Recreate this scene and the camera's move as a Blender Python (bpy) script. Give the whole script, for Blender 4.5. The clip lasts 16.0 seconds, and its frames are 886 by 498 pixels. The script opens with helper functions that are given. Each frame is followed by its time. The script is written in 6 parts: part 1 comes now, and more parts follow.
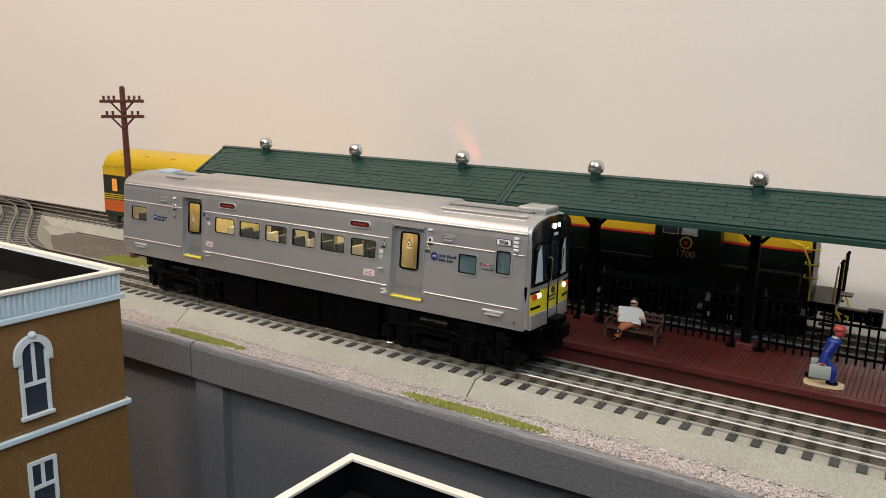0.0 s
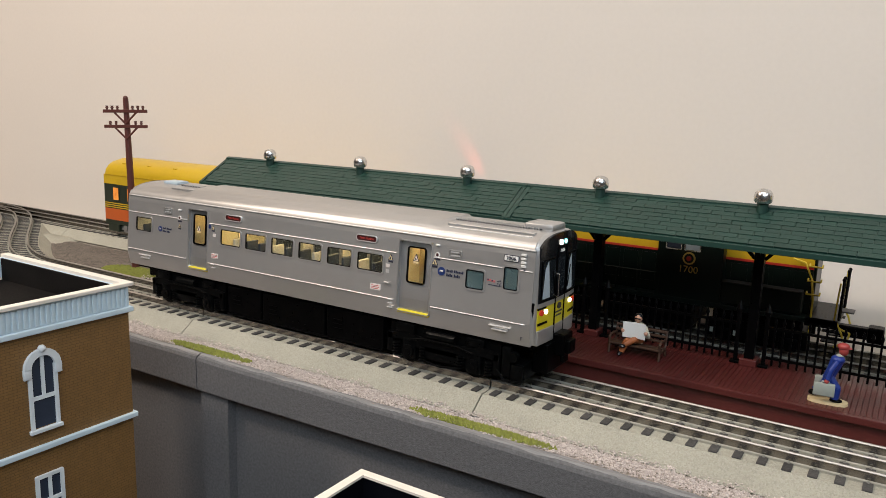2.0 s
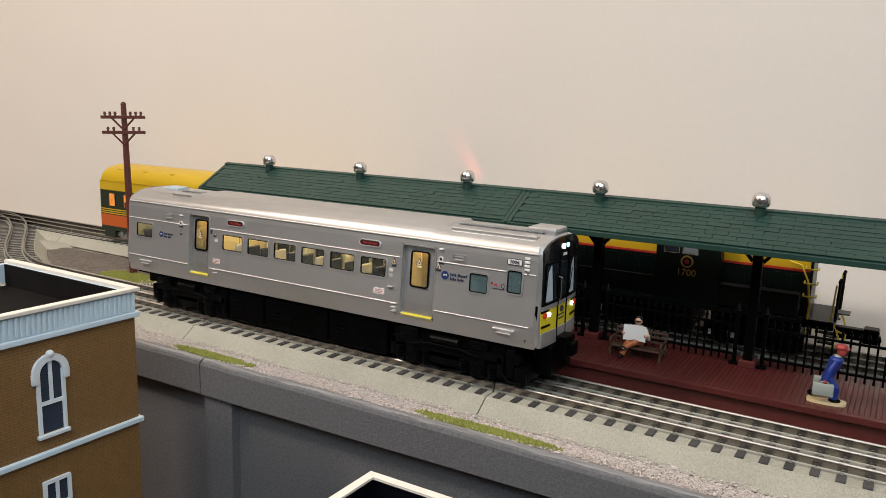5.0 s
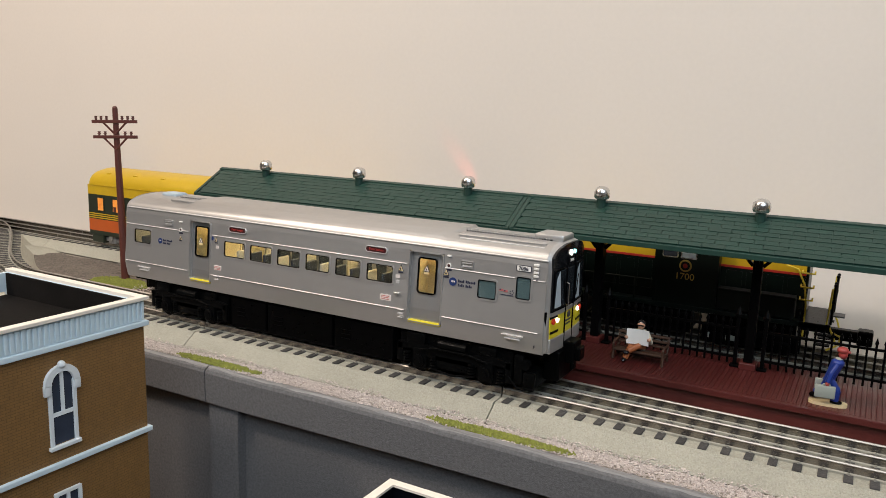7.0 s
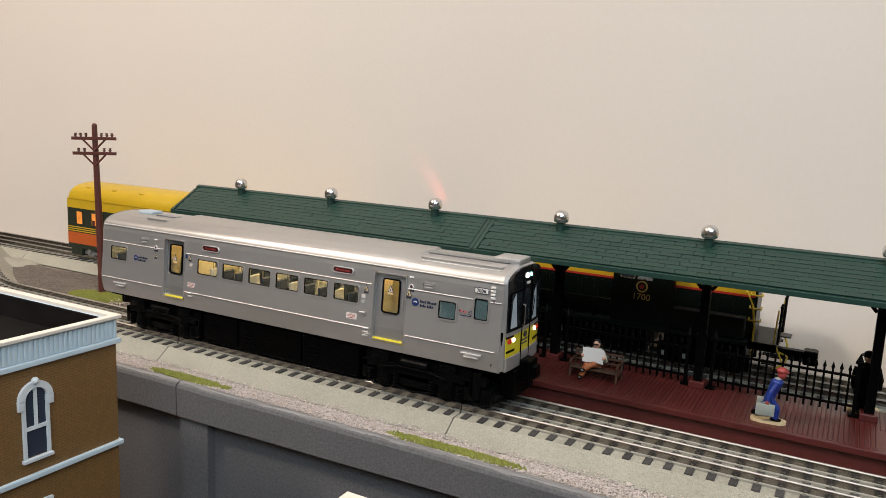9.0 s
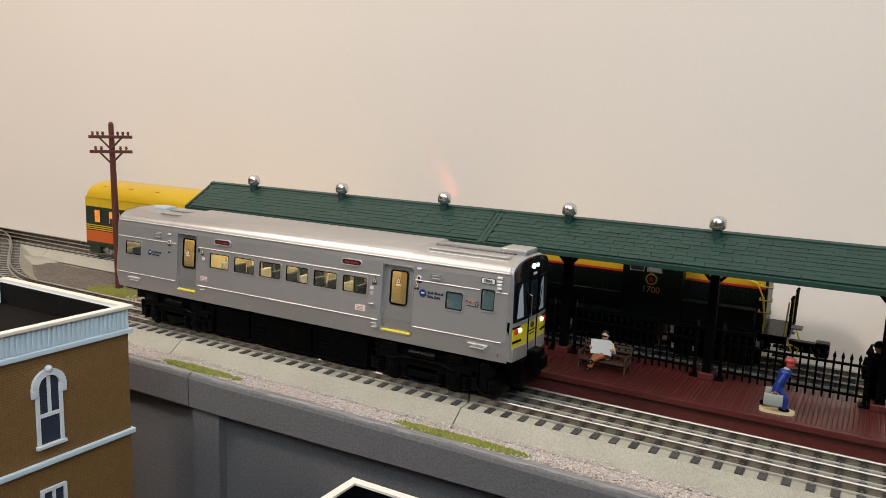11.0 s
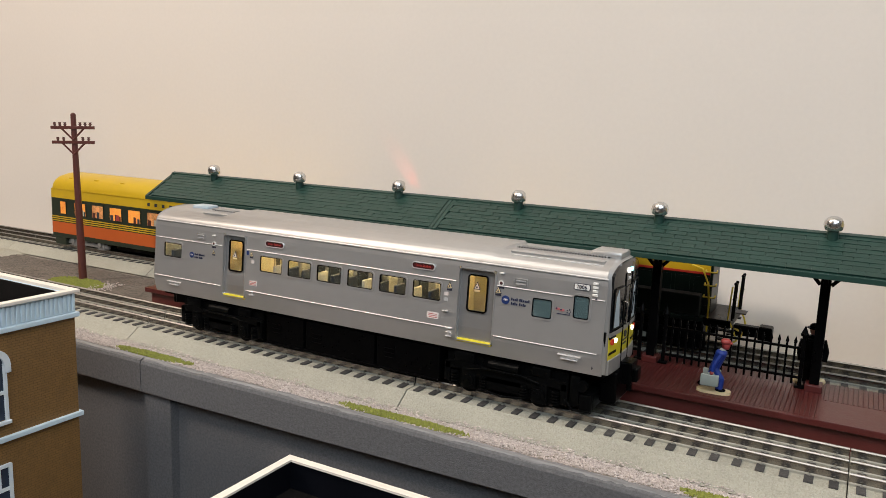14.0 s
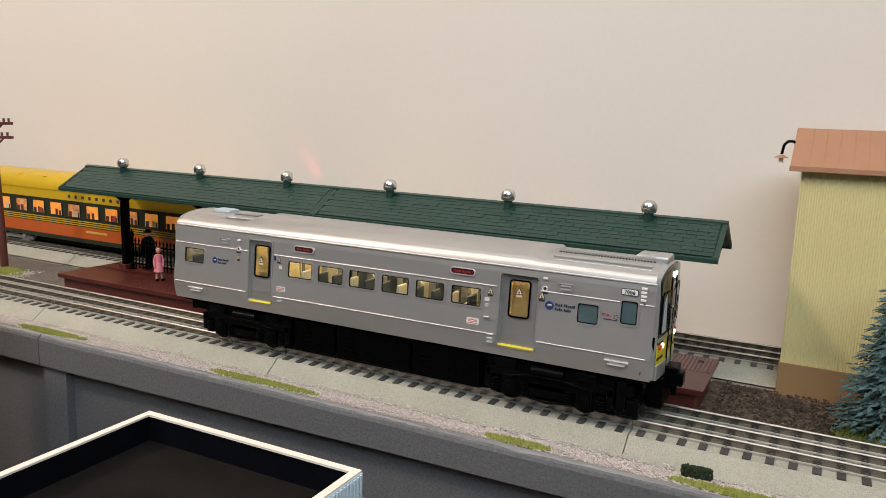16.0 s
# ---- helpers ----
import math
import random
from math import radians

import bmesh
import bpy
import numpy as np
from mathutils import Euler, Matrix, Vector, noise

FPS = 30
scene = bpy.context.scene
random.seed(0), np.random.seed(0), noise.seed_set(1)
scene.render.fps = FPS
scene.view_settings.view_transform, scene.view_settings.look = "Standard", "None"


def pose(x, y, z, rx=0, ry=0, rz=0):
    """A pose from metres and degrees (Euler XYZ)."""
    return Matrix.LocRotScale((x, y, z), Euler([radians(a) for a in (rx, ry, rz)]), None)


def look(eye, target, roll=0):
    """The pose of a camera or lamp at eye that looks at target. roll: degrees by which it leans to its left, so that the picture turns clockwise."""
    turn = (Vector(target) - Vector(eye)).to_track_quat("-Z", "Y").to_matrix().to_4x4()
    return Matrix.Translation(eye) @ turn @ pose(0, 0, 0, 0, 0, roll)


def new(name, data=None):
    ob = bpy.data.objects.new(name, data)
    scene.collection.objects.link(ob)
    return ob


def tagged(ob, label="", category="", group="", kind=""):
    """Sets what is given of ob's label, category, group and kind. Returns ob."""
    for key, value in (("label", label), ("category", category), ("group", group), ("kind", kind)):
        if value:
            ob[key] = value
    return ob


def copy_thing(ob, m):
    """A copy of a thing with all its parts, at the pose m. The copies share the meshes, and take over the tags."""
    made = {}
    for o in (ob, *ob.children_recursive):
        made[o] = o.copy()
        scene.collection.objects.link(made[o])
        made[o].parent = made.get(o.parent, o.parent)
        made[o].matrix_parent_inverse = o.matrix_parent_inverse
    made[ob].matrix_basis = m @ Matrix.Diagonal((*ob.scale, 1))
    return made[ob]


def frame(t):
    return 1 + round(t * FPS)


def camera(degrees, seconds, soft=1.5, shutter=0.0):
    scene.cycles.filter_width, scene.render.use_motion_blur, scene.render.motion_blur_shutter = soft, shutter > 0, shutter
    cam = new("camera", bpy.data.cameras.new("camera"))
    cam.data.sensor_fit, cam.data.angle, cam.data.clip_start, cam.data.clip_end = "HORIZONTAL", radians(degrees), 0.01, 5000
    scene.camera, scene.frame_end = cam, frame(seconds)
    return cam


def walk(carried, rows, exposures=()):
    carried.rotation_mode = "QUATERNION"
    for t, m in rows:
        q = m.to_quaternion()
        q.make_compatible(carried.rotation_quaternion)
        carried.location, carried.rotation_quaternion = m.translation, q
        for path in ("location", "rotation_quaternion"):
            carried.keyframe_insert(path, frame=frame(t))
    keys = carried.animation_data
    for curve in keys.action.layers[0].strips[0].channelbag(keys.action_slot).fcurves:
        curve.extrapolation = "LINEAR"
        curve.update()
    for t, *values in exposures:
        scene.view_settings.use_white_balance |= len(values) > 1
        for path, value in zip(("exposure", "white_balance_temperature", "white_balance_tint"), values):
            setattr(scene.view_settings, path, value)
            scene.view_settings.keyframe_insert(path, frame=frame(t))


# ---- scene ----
cam = camera(59.9, 16.0, 0.75)
PATH = [
    (0, (0.213, -0.403, 0.174), (-0.839, 1.252, -0.219), 1.3),
    (0.5, (0.209, -0.406, 0.177), (-0.837, 1.255, -0.209), 1.5),
    (1, (0.209, -0.407, 0.179), (-0.833, 1.257, -0.203), 1.7),
    (1.5, (0.208, -0.408, 0.179), (-0.832, 1.259, -0.196), 1.8),
    (2, (0.207, -0.409, 0.179), (-0.833, 1.257, -0.195), 1.8),
    (2.5, (0.21, -0.411, 0.181), (-0.831, 1.256, -0.189), 1.8),
    (3, (0.209, -0.413, 0.181), (-0.831, 1.256, -0.181), 2.0),
    (3.5, (0.207, -0.413, 0.179), (-0.833, 1.256, -0.185), 1.9),
    (4, (0.205, -0.414, 0.179), (-0.832, 1.258, -0.186), 1.8),
    (6.5, (0.191, -0.427, 0.181), (-0.783, 1.283, -0.175), 1.8),
    (7, (0.186, -0.43, 0.183), (-0.776, 1.286, -0.175), 1.8),
    (7.5, (0.187, -0.43, 0.183), (-0.771, 1.29, -0.173), 1.8),
    (8, (0.195, -0.433, 0.189), (-0.753, 1.293, -0.164), 2.0),
    (8.5, (0.208, -0.436, 0.19), (-0.727, 1.298, -0.155), 2.3),
    (9, (0.208, -0.441, 0.196), (-0.723, 1.297, -0.139), 2.5),
    (9.5, (0.209, -0.445, 0.195), (-0.733, 1.289, -0.134), 2.4),
    (12, (0.222, -0.439, 0.186), (-0.76, 1.27, -0.148), 2.0),
    (12.5, (0.224, -0.439, 0.185), (-0.755, 1.272, -0.152), 2.0),
    (13, (0.229, -0.438, 0.186), (-0.743, 1.278, -0.15), 2.0),
    (13.5, (0.236, -0.438, 0.187), (-0.726, 1.282, -0.151), 1.9),
    (14, (0.246, -0.436, 0.184), (-0.701, 1.293, -0.151), 2.1),
    (14.5, (0.267, -0.433, 0.185), (-0.653, 1.308, -0.164), 2.2),
    (15, (0.292, -0.432, 0.184), (-0.6, 1.323, -0.169), 2.2),
    (15.5, (0.319, -0.439, 0.184), (-0.562, 1.321, -0.171), 2.3),
    (16, (0.343, -0.451, 0.188), (-0.541, 1.309, -0.159), 2.0),
]
walk(cam, [(t, look(eye, target, roll)) for t, eye, target, roll in PATH])

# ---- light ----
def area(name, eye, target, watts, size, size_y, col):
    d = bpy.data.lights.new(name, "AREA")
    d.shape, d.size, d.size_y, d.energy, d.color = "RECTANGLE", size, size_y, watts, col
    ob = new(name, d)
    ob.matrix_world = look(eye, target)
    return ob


area("ceiling_panel", (0.08, -0.74, 1.58), (0.08, -0.55, 0.0), 13, 1.4, 0.5, (1.0, 0.93, 0.85))
area("ceiling_lamp", (-1.15, -0.95, 1.35), (-0.05, 0.1, 0.0), 20.5, 0.22, 0.22, (1.0, 0.83, 0.69))
# Added cool lamp, front right; the room has no window opening.
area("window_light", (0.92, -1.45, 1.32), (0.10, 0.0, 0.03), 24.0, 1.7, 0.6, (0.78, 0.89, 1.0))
d = bpy.data.lights.new("red_marker_beam", "SPOT")
d.energy, d.color, d.spot_size, d.spot_blend, d.shadow_soft_size = 0.19, (1.0, 0.10, 0.07), radians(16), 1.0, 0.002
new("red_marker_beam", d).matrix_world = look((-0.1232, 0.2140, 0.0790), (-0.1650, 0.2320, 0.1310))
world = bpy.data.worlds.new("world")
scene.world = world
world.use_nodes = True
world.node_tree.nodes["Background"].inputs[0].default_value = (0.8, 0.85, 1.0, 1)
world.node_tree.nodes["Background"].inputs[1].default_value = 0.3
scene.view_settings.exposure = 0.0


# ---- materials ----
def mat(name, col, rough=0.5, metal=0.0, vary=0.12, scale=90.0, bump=0.0, bscale=900.0, rand=0.0, emit=0.0, coat=0.0, spec=0.5, col2=None, stretch=(1, 1, 1)):
    m = bpy.data.materials.new(name)
    m.use_nodes = True
    nt = m.node_tree
    N, L = nt.nodes, nt.links
    b = N["Principled BSDF"]
    b.inputs["Roughness"].default_value = rough
    b.inputs["Metallic"].default_value = metal
    b.inputs["Coat Weight"].default_value = coat
    b.inputs["Specular IOR Level"].default_value = spec
    tc = N.new("ShaderNodeTexCoord")
    mp = N.new("ShaderNodeMapping")
    mp.inputs["Scale"].default_value = stretch
    L.new(tc.outputs["Object"], mp.inputs["Vector"])
    n1 = N.new("ShaderNodeTexNoise")
    n1.inputs["Scale"].default_value, n1.inputs["Detail"].default_value = scale, 6
    L.new(mp.outputs["Vector"], n1.inputs["Vector"])
    n2 = N.new("ShaderNodeTexNoise")
    n2.inputs["Scale"].default_value, n2.inputs["Detail"].default_value = bscale, 3
    L.new(mp.outputs["Vector"], n2.inputs["Vector"])
    ramp = N.new("ShaderNodeValToRGB")
    c2 = col2 or col
    ramp.color_ramp.elements[0].position, ramp.color_ramp.elements[1].position = 0.3, 0.7
    ramp.color_ramp.elements[0].color = tuple(max(0, c * (1 - vary)) for c in col) + (1,)
    ramp.color_ramp.elements[1].color = tuple(min(1, c * (1 + vary)) for c in c2) + (1,)
    mixn = N.new("ShaderNodeMath")
    mixn.operation = "MULTIPLY_ADD"
    mixn.inputs[1].default_value, mixn.inputs[2].default_value = 0.35, 0.0
    L.new(n2.outputs["Fac"], mixn.inputs[0])
    add = N.new("ShaderNodeMath")
    add.operation = "MULTIPLY_ADD"
    add.inputs[1].default_value = 0.65
    L.new(n1.outputs["Fac"], add.inputs[0])
    L.new(mixn.outputs[0], add.inputs[2])
    L.new(add.outputs[0], ramp.inputs[0])
    out = ramp.outputs["Color"]
    if rand:
        info = N.new("ShaderNodeObjectInfo")
        hsv = N.new("ShaderNodeHueSaturation")
        mr = N.new("ShaderNodeMapRange")
        mr.inputs["To Min"].default_value, mr.inputs["To Max"].default_value = 1 - rand, 1 + rand
        L.new(info.outputs["Random"], mr.inputs["Value"])
        L.new(mr.outputs[0], hsv.inputs["Value"])
        L.new(out, hsv.inputs["Color"])
        out = hsv.outputs["Color"]
    L.new(out, b.inputs["Base Color"])
    rr = N.new("ShaderNodeMapRange")
    rr.inputs["To Min"].default_value, rr.inputs["To Max"].default_value = max(0.02, rough - 0.08), min(1, rough + 0.08)
    L.new(n1.outputs["Fac"], rr.inputs["Value"])
    L.new(rr.outputs[0], b.inputs["Roughness"])
    if bump:
        bp = N.new("ShaderNodeBump")
        bp.inputs["Strength"].default_value, bp.inputs["Distance"].default_value = bump, 0.001
        L.new(n2.outputs["Fac"], bp.inputs["Height"])
        L.new(bp.outputs["Normal"], b.inputs["Normal"])
    if emit:
        L.new(out, b.inputs["Emission Color"])
        b.inputs["Emission Strength"].default_value = emit
    return m


def speckle(name, cols, scale, rough=0.9, bump=0.6):
    """Fine stone chips: Voronoi cells in several colours, with relief."""
    m = mat(name, cols[0], rough)
    nt = m.node_tree
    N, L = nt.nodes, nt.links
    b = N["Principled BSDF"]
    tc = N.new("ShaderNodeTexCoord")
    v = N.new("ShaderNodeTexVoronoi")
    v.inputs["Scale"].default_value = scale
    L.new(tc.outputs["Object"], v.inputs["Vector"])
    r = N.new("ShaderNodeValToRGB")
    els = r.color_ramp.elements
    while len(els) < len(cols):
        els.new(0.5)
    for i, c in enumerate(cols):
        els[i].position = i / (len(cols) - 1)
        els[i].color = (*c, 1)
    sep = N.new("ShaderNodeSeparateColor")
    L.new(v.outputs["Color"], sep.inputs[0])
    L.new(sep.outputs[0], r.inputs[0])
    n = N.new("ShaderNodeTexNoise")
    n.inputs["Scale"].default_value = 25
    L.new(tc.outputs["Object"], n.inputs["Vector"])
    mx = N.new("ShaderNodeMix")
    mx.data_type, mx.blend_type = "RGBA", "MULTIPLY"
    mx.inputs["Factor"].default_value = 0.35
    L.new(r.outputs["Color"], mx.inputs["A"])
    L.new(n.outputs["Fac"], mx.inputs["B"])
    L.new(mx.outputs["Result"], b.inputs["Base Color"])
    bp = N.new("ShaderNodeBump")
    bp.inputs["Strength"].default_value, bp.inputs["Distance"].default_value = bump, 0.0006
    L.new(v.outputs["Distance"], bp.inputs["Height"])
    L.new(bp.outputs["Normal"], b.inputs["Normal"])
    return m


def glass(name, col=(0.9, 0.95, 0.95), alpha=0.25, rough=0.05):
    m = bpy.data.materials.new(name)
    m.use_nodes = True
    nt = m.node_tree
    N, L = nt.nodes, nt.links
    b = N["Principled BSDF"]
    b.inputs["Base Color"].default_value = (*col, 1)
    b.inputs["Roughness"].default_value = rough
    b.inputs["Alpha"].default_value = alpha
    return m


def fluted(m, pitch):
    """Fine flutes that run along x."""
    nt = m.node_tree
    N, L = nt.nodes, nt.links
    tc = N.new("ShaderNodeTexCoord")
    wv = N.new("ShaderNodeTexWave")
    wv.bands_direction = "Y"
    wv.inputs["Scale"].default_value = 0.314 / pitch
    L.new(tc.outputs["Object"], wv.inputs["Vector"])
    bp = N.new("ShaderNodeBump")
    bp.inputs["Strength"].default_value, bp.inputs["Distance"].default_value = 0.35, 0.00012
    L.new(wv.outputs["Fac"], bp.inputs["Height"])
    L.new(bp.outputs["Normal"], N["Principled BSDF"].inputs["Normal"])
    return m


def brickwork(m, w, h):
    """Courses of small bricks on walls that face x: joints darker and sunk."""
    nt = m.node_tree
    N, L = nt.nodes, nt.links
    b = N["Principled BSDF"]
    tc = N.new("ShaderNodeTexCoord")
    sep = N.new("ShaderNodeSeparateXYZ")
    L.new(tc.outputs["Object"], sep.inputs[0])
    cmb = N.new("ShaderNodeCombineXYZ")
    L.new(sep.outputs["Y"], cmb.inputs[0])
    L.new(sep.outputs["Z"], cmb.inputs[1])
    br = N.new("ShaderNodeTexBrick")
    br.inputs["Scale"].default_value = 1.0
    br.inputs["Brick Width"].default_value, br.inputs["Row Height"].default_value = w, h
    br.inputs["Mortar Size"].default_value, br.inputs["Mortar Smooth"].default_value = h * 0.12, 0.3
    L.new(cmb.outputs[0], br.inputs["Vector"])
    old = b.inputs["Base Color"].links[0].from_socket
    mx = N.new("ShaderNodeMix")
    mx.data_type, mx.blend_type = "RGBA", "MIX"
    L.new(br.outputs["Fac"], mx.inputs["Factor"])
    L.new(old, mx.inputs["A"])
    mx.inputs["B"].default_value = (0.150, 0.080, 0.025, 1)
    L.new(mx.outputs["Result"], b.inputs["Base Color"])
    bp = N.new("ShaderNodeBump")
    bp.invert = True
    bp.inputs["Strength"].default_value, bp.inputs["Distance"].default_value = 0.9, 0.0004
    L.new(br.outputs["Fac"], bp.inputs["Height"])
    L.new(bp.outputs["Normal"], b.inputs["Normal"])
    return m


M = {
    "roomwall": mat("dark_unseen_wall", (0.16, 0.15, 0.14), 0.9, vary=0.05, scale=4),
    "wallpaint": mat("cream_wall_paint", (0.745, 0.69, 0.63), 0.8, vary=0.03, scale=4, bump=0.05, bscale=250),
    "ceilpaint": mat("white_ceiling_paint", (0.8, 0.79, 0.76), 0.9, vary=0.03, scale=4),
    "floor": mat("brown_floor", (0.22, 0.16, 0.11), 0.6, vary=0.2, scale=6),
    "capstone": mat("grey_foam_stone", (0.128, 0.128, 0.133), 0.8, vary=0.30, scale=600, bump=0.40, bscale=1900, spec=0.3),
    "capedge": mat("worn_light_grey_edge", (0.215, 0.213, 0.215), 0.8, vary=0.45, scale=420, bump=0.5, bscale=1500, stretch=(0.06, 1, 1)),
    "roadbed": speckle("grey_ballast_plastic", [(0.46, 0.445, 0.365), (0.52, 0.505, 0.42), (0.41, 0.395, 0.325), (0.49, 0.475, 0.395)], 1300, 0.85, 0.8),
    "tie": mat("dark_tie_plastic", (0.050, 0.048, 0.047), 0.6, vary=0.3, scale=300, bump=0.4, rand=0.25),
    "rail": mat("nickel_rail", (0.38, 0.365, 0.34), 0.46, 1.0, vary=0.25, scale=160),
    "railweb": mat("polished_rail_web", (0.32, 0.30, 0.28), 0.24, 1.0, vary=0.12, scale=200),
    "railfoot": mat("pale_nickel_foot", (0.38, 0.37, 0.32), 0.45, 0.4, vary=0.15, scale=200),
    "ground": speckle("sandy_ground", [(0.34, 0.30, 0.25), (0.44, 0.39, 0.33), (0.26, 0.23, 0.19)], 900),
    "mulch": speckle("brown_mulch", [(0.07, 0.045, 0.03), (0.16, 0.11, 0.075), (0.045, 0.03, 0.022), (0.22, 0.16, 0.11)], 420, 0.9, 1.0),
    "darkgravel": speckle("dark_gravel", [(0.12, 0.10, 0.085), (0.22, 0.19, 0.16), (0.08, 0.07, 0.06)], 700, 0.9, 0.8),
    "pebble": mat("pale_pebble", (0.44, 0.36, 0.31), 0.85, vary=0.45, scale=420, bump=0.4, col2=(0.55, 0.49, 0.46)),
    "grass": mat("moss_green_flock", (0.24, 0.255, 0.052), 0.95, vary=0.45, scale=500),
    "silver": mat("silver_paint", (0.50, 0.495, 0.490), 0.37, 0.66, vary=0.03, scale=120, bump=0.03, bscale=3000),
    "roofsilver": fluted(mat("fluted_silver_paint", (0.47, 0.463, 0.456), 0.40, 0.74, vary=0.03, scale=120), 0.0019),
    "doorsilver": mat("satin_door_metal", (0.50, 0.495, 0.49), 0.22, 0.7, vary=0.03, scale=120),
    "silverl": mat("bright_silver", (0.74, 0.74, 0.74), 0.42, 0.6, vary=0.05),
    "black": mat("black_plastic", (0.0016, 0.0016, 0.0018), 0.30, vary=0.25, scale=300, bump=0.1, spec=0.05),
    "bogieblack": mat("satin_black_casting", (0.0022, 0.0024, 0.0026), 0.30, vary=0.3, scale=400, bump=0.2, spec=0.07),
    "blackgloss": mat("gloss_black", (0.010, 0.011, 0.013), 0.12, vary=0.1),
    "castgrey": mat("grey_casting", (0.30, 0.30, 0.30), 0.45, 0.5, vary=0.2, scale=300),
    "steel": mat("dark_steel", (0.10, 0.10, 0.105), 0.45, 0.7, vary=0.2, scale=300),
    "yellow": mat("traffic_yellow", (0.66, 0.56, 0.02), 0.4, vary=0.06),
    "white": mat("white_paint", (0.8, 0.79, 0.76), 0.5, vary=0.04),
    "framewhite": mat("cool_white_frame", (0.72, 0.77, 0.81), 0.5, vary=0.04),
    "decal": mat("decal_pale", (0.72, 0.66, 0.63), 0.5, vary=0.05),
    "red": mat("red_paint", (0.45, 0.03, 0.025), 0.4, vary=0.08),
    "darkred": mat("dark_sign_red", (0.055, 0.008, 0.009), 0.35, vary=0.1),
    "blue": mat("logo_blue", (0.018, 0.04, 0.15), 0.4, vary=0.05),
    "inkblue": mat("faded_blue_ink", (0.020, 0.026, 0.065), 0.5, vary=0.1),
    "pinkred": mat("faded_flag_red", (0.50, 0.16, 0.16), 0.5, vary=0.1),
    "signred": mat("dim_red_led", (0.42, 0.05, 0.04), 0.5, vary=0.1),
    "ink": mat("dark_ink", (0.03, 0.03, 0.05), 0.5, vary=0.05),
    "redlens": mat("red_lens", (0.5, 0.04, 0.02), 0.15, vary=0.05, emit=0.25),
    "headlamp": mat("lit_headlamp", (1.0, 0.97, 0.86), 0.3, vary=0.0, emit=3.5),
    "greenlamp": mat("lit_cyan_lamp", (0.35, 0.9, 0.85), 0.3, vary=0.0, emit=2.5),
    "glow": mat("lit_interior_strip", (1.0, 0.79, 0.43), 0.5, vary=0.0, emit=12.0),
    "liner": mat("cream_interior", (0.62, 0.53, 0.32), 0.6, vary=0.06),
    "seat": mat("blue_grey_seat", (0.035, 0.045, 0.06), 0.6, vary=0.1),
    "seatpale": mat("pale_seat", (0.55, 0.52, 0.42), 0.6, vary=0.08),
    "pane": glass("clear_pane", (0.01, 0.012, 0.012), 0.14, 0.03),
    "darkpane": glass("dark_pane", (0.02, 0.025, 0.03), 0.8, 0.04),
    "cabpale": mat("pale_blue_grey", (0.42, 0.50, 0.56), 0.35, vary=0.1),
    "cabpane": glass("cab_pane", (0.10, 0.16, 0.17), 0.45, 0.04),
    "roofgreen": mat("dark_green_roof", (0.0106, 0.0415, 0.032), 0.44, vary=0.14, scale=160, bump=0.15, bscale=1800, rand=0.10),
    "platred": mat("oxide_red_plastic", (0.080, 0.0160, 0.0142), 0.33, vary=0.14, scale=140, bump=0.15, rand=0.10),
    "chrome": mat("chrome", (0.66, 0.65, 0.64), 0.26, 1.0, vary=0.05, scale=300),
    "brownpole": mat("brown_plastic", (0.10, 0.027, 0.02), 0.5, vary=0.12),
    "brick": brickwork(mat("brown_brick", (0.235, 0.125, 0.038), 0.6, vary=0.16, scale=250), 0.0046, 0.00155),
    "bluetrim": mat("pale_blue_trim", (0.60, 0.72, 0.80), 0.5, vary=0.04),
    "roofblack": mat("black_roof", (0.0095, 0.0083, 0.0076), 0.85, vary=0.4, scale=45, bump=0.2, spec=0.08),
    "lining": mat("satin_black_lining", (0.0035, 0.0040, 0.0065), 0.32, vary=0.2, scale=60, spec=0.25),
    "cream": mat("ivory_trim", (0.80, 0.74, 0.66), 0.5, vary=0.04),
    "navypane": mat("dark_window_pane", (0.035, 0.045, 0.07), 0.2, vary=0.1),
    "coachyellow": mat("coach_yellow", (0.58, 0.38, 0.014), 0.4, vary=0.06),
    "coachorange": mat("coach_orange", (0.50, 0.10, 0.018), 0.4, vary=0.06),
    "coachgreen": mat("coach_dark_green", (0.018, 0.026, 0.016), 0.4, vary=0.12),
    "coachglow": mat("lit_coach_window", (1.0, 0.28, 0.045), 0.5, vary=0.45, scale=90, emit=0.42),
    "coachglow2": mat("lit_coach_window_dim", (0.7, 0.26, 0.09), 0.5, vary=0.7, scale=140, emit=0.25),
    "locogreen": mat("loco_dark_green", (0.0045, 0.012, 0.0095), 0.35, vary=0.12, spec=0.25),
    "handrail": mat("yellow_handrail", (0.70, 0.55, 0.05), 0.45, vary=0.05),
    "gold": mat("gold_lettering", (0.62, 0.45, 0.10), 0.45, vary=0.05),
    "housewall": mat("pale_yellow_siding", (0.66, 0.58, 0.28), 0.6, vary=0.04, scale=40),
    "housebase": mat("tan_foundation", (0.27, 0.165, 0.075), 0.65, vary=0.06, scale=60),
    "houseroof": mat("terracotta_roof", (0.39, 0.195, 0.112), 0.6, vary=0.06, scale=80),
    "spruce": mat("blue_spruce", (0.060, 0.115, 0.115), 0.9, vary=0.4, scale=260),
    "bark": mat("bark", (0.06, 0.04, 0.03), 0.9, vary=0.2),
    "skin": mat("painted_skin", (0.55, 0.30, 0.20), 0.5, vary=0.05),
    "bluecloth": mat("blue_overalls", (0.012, 0.035, 0.22), 0.4, vary=0.1),
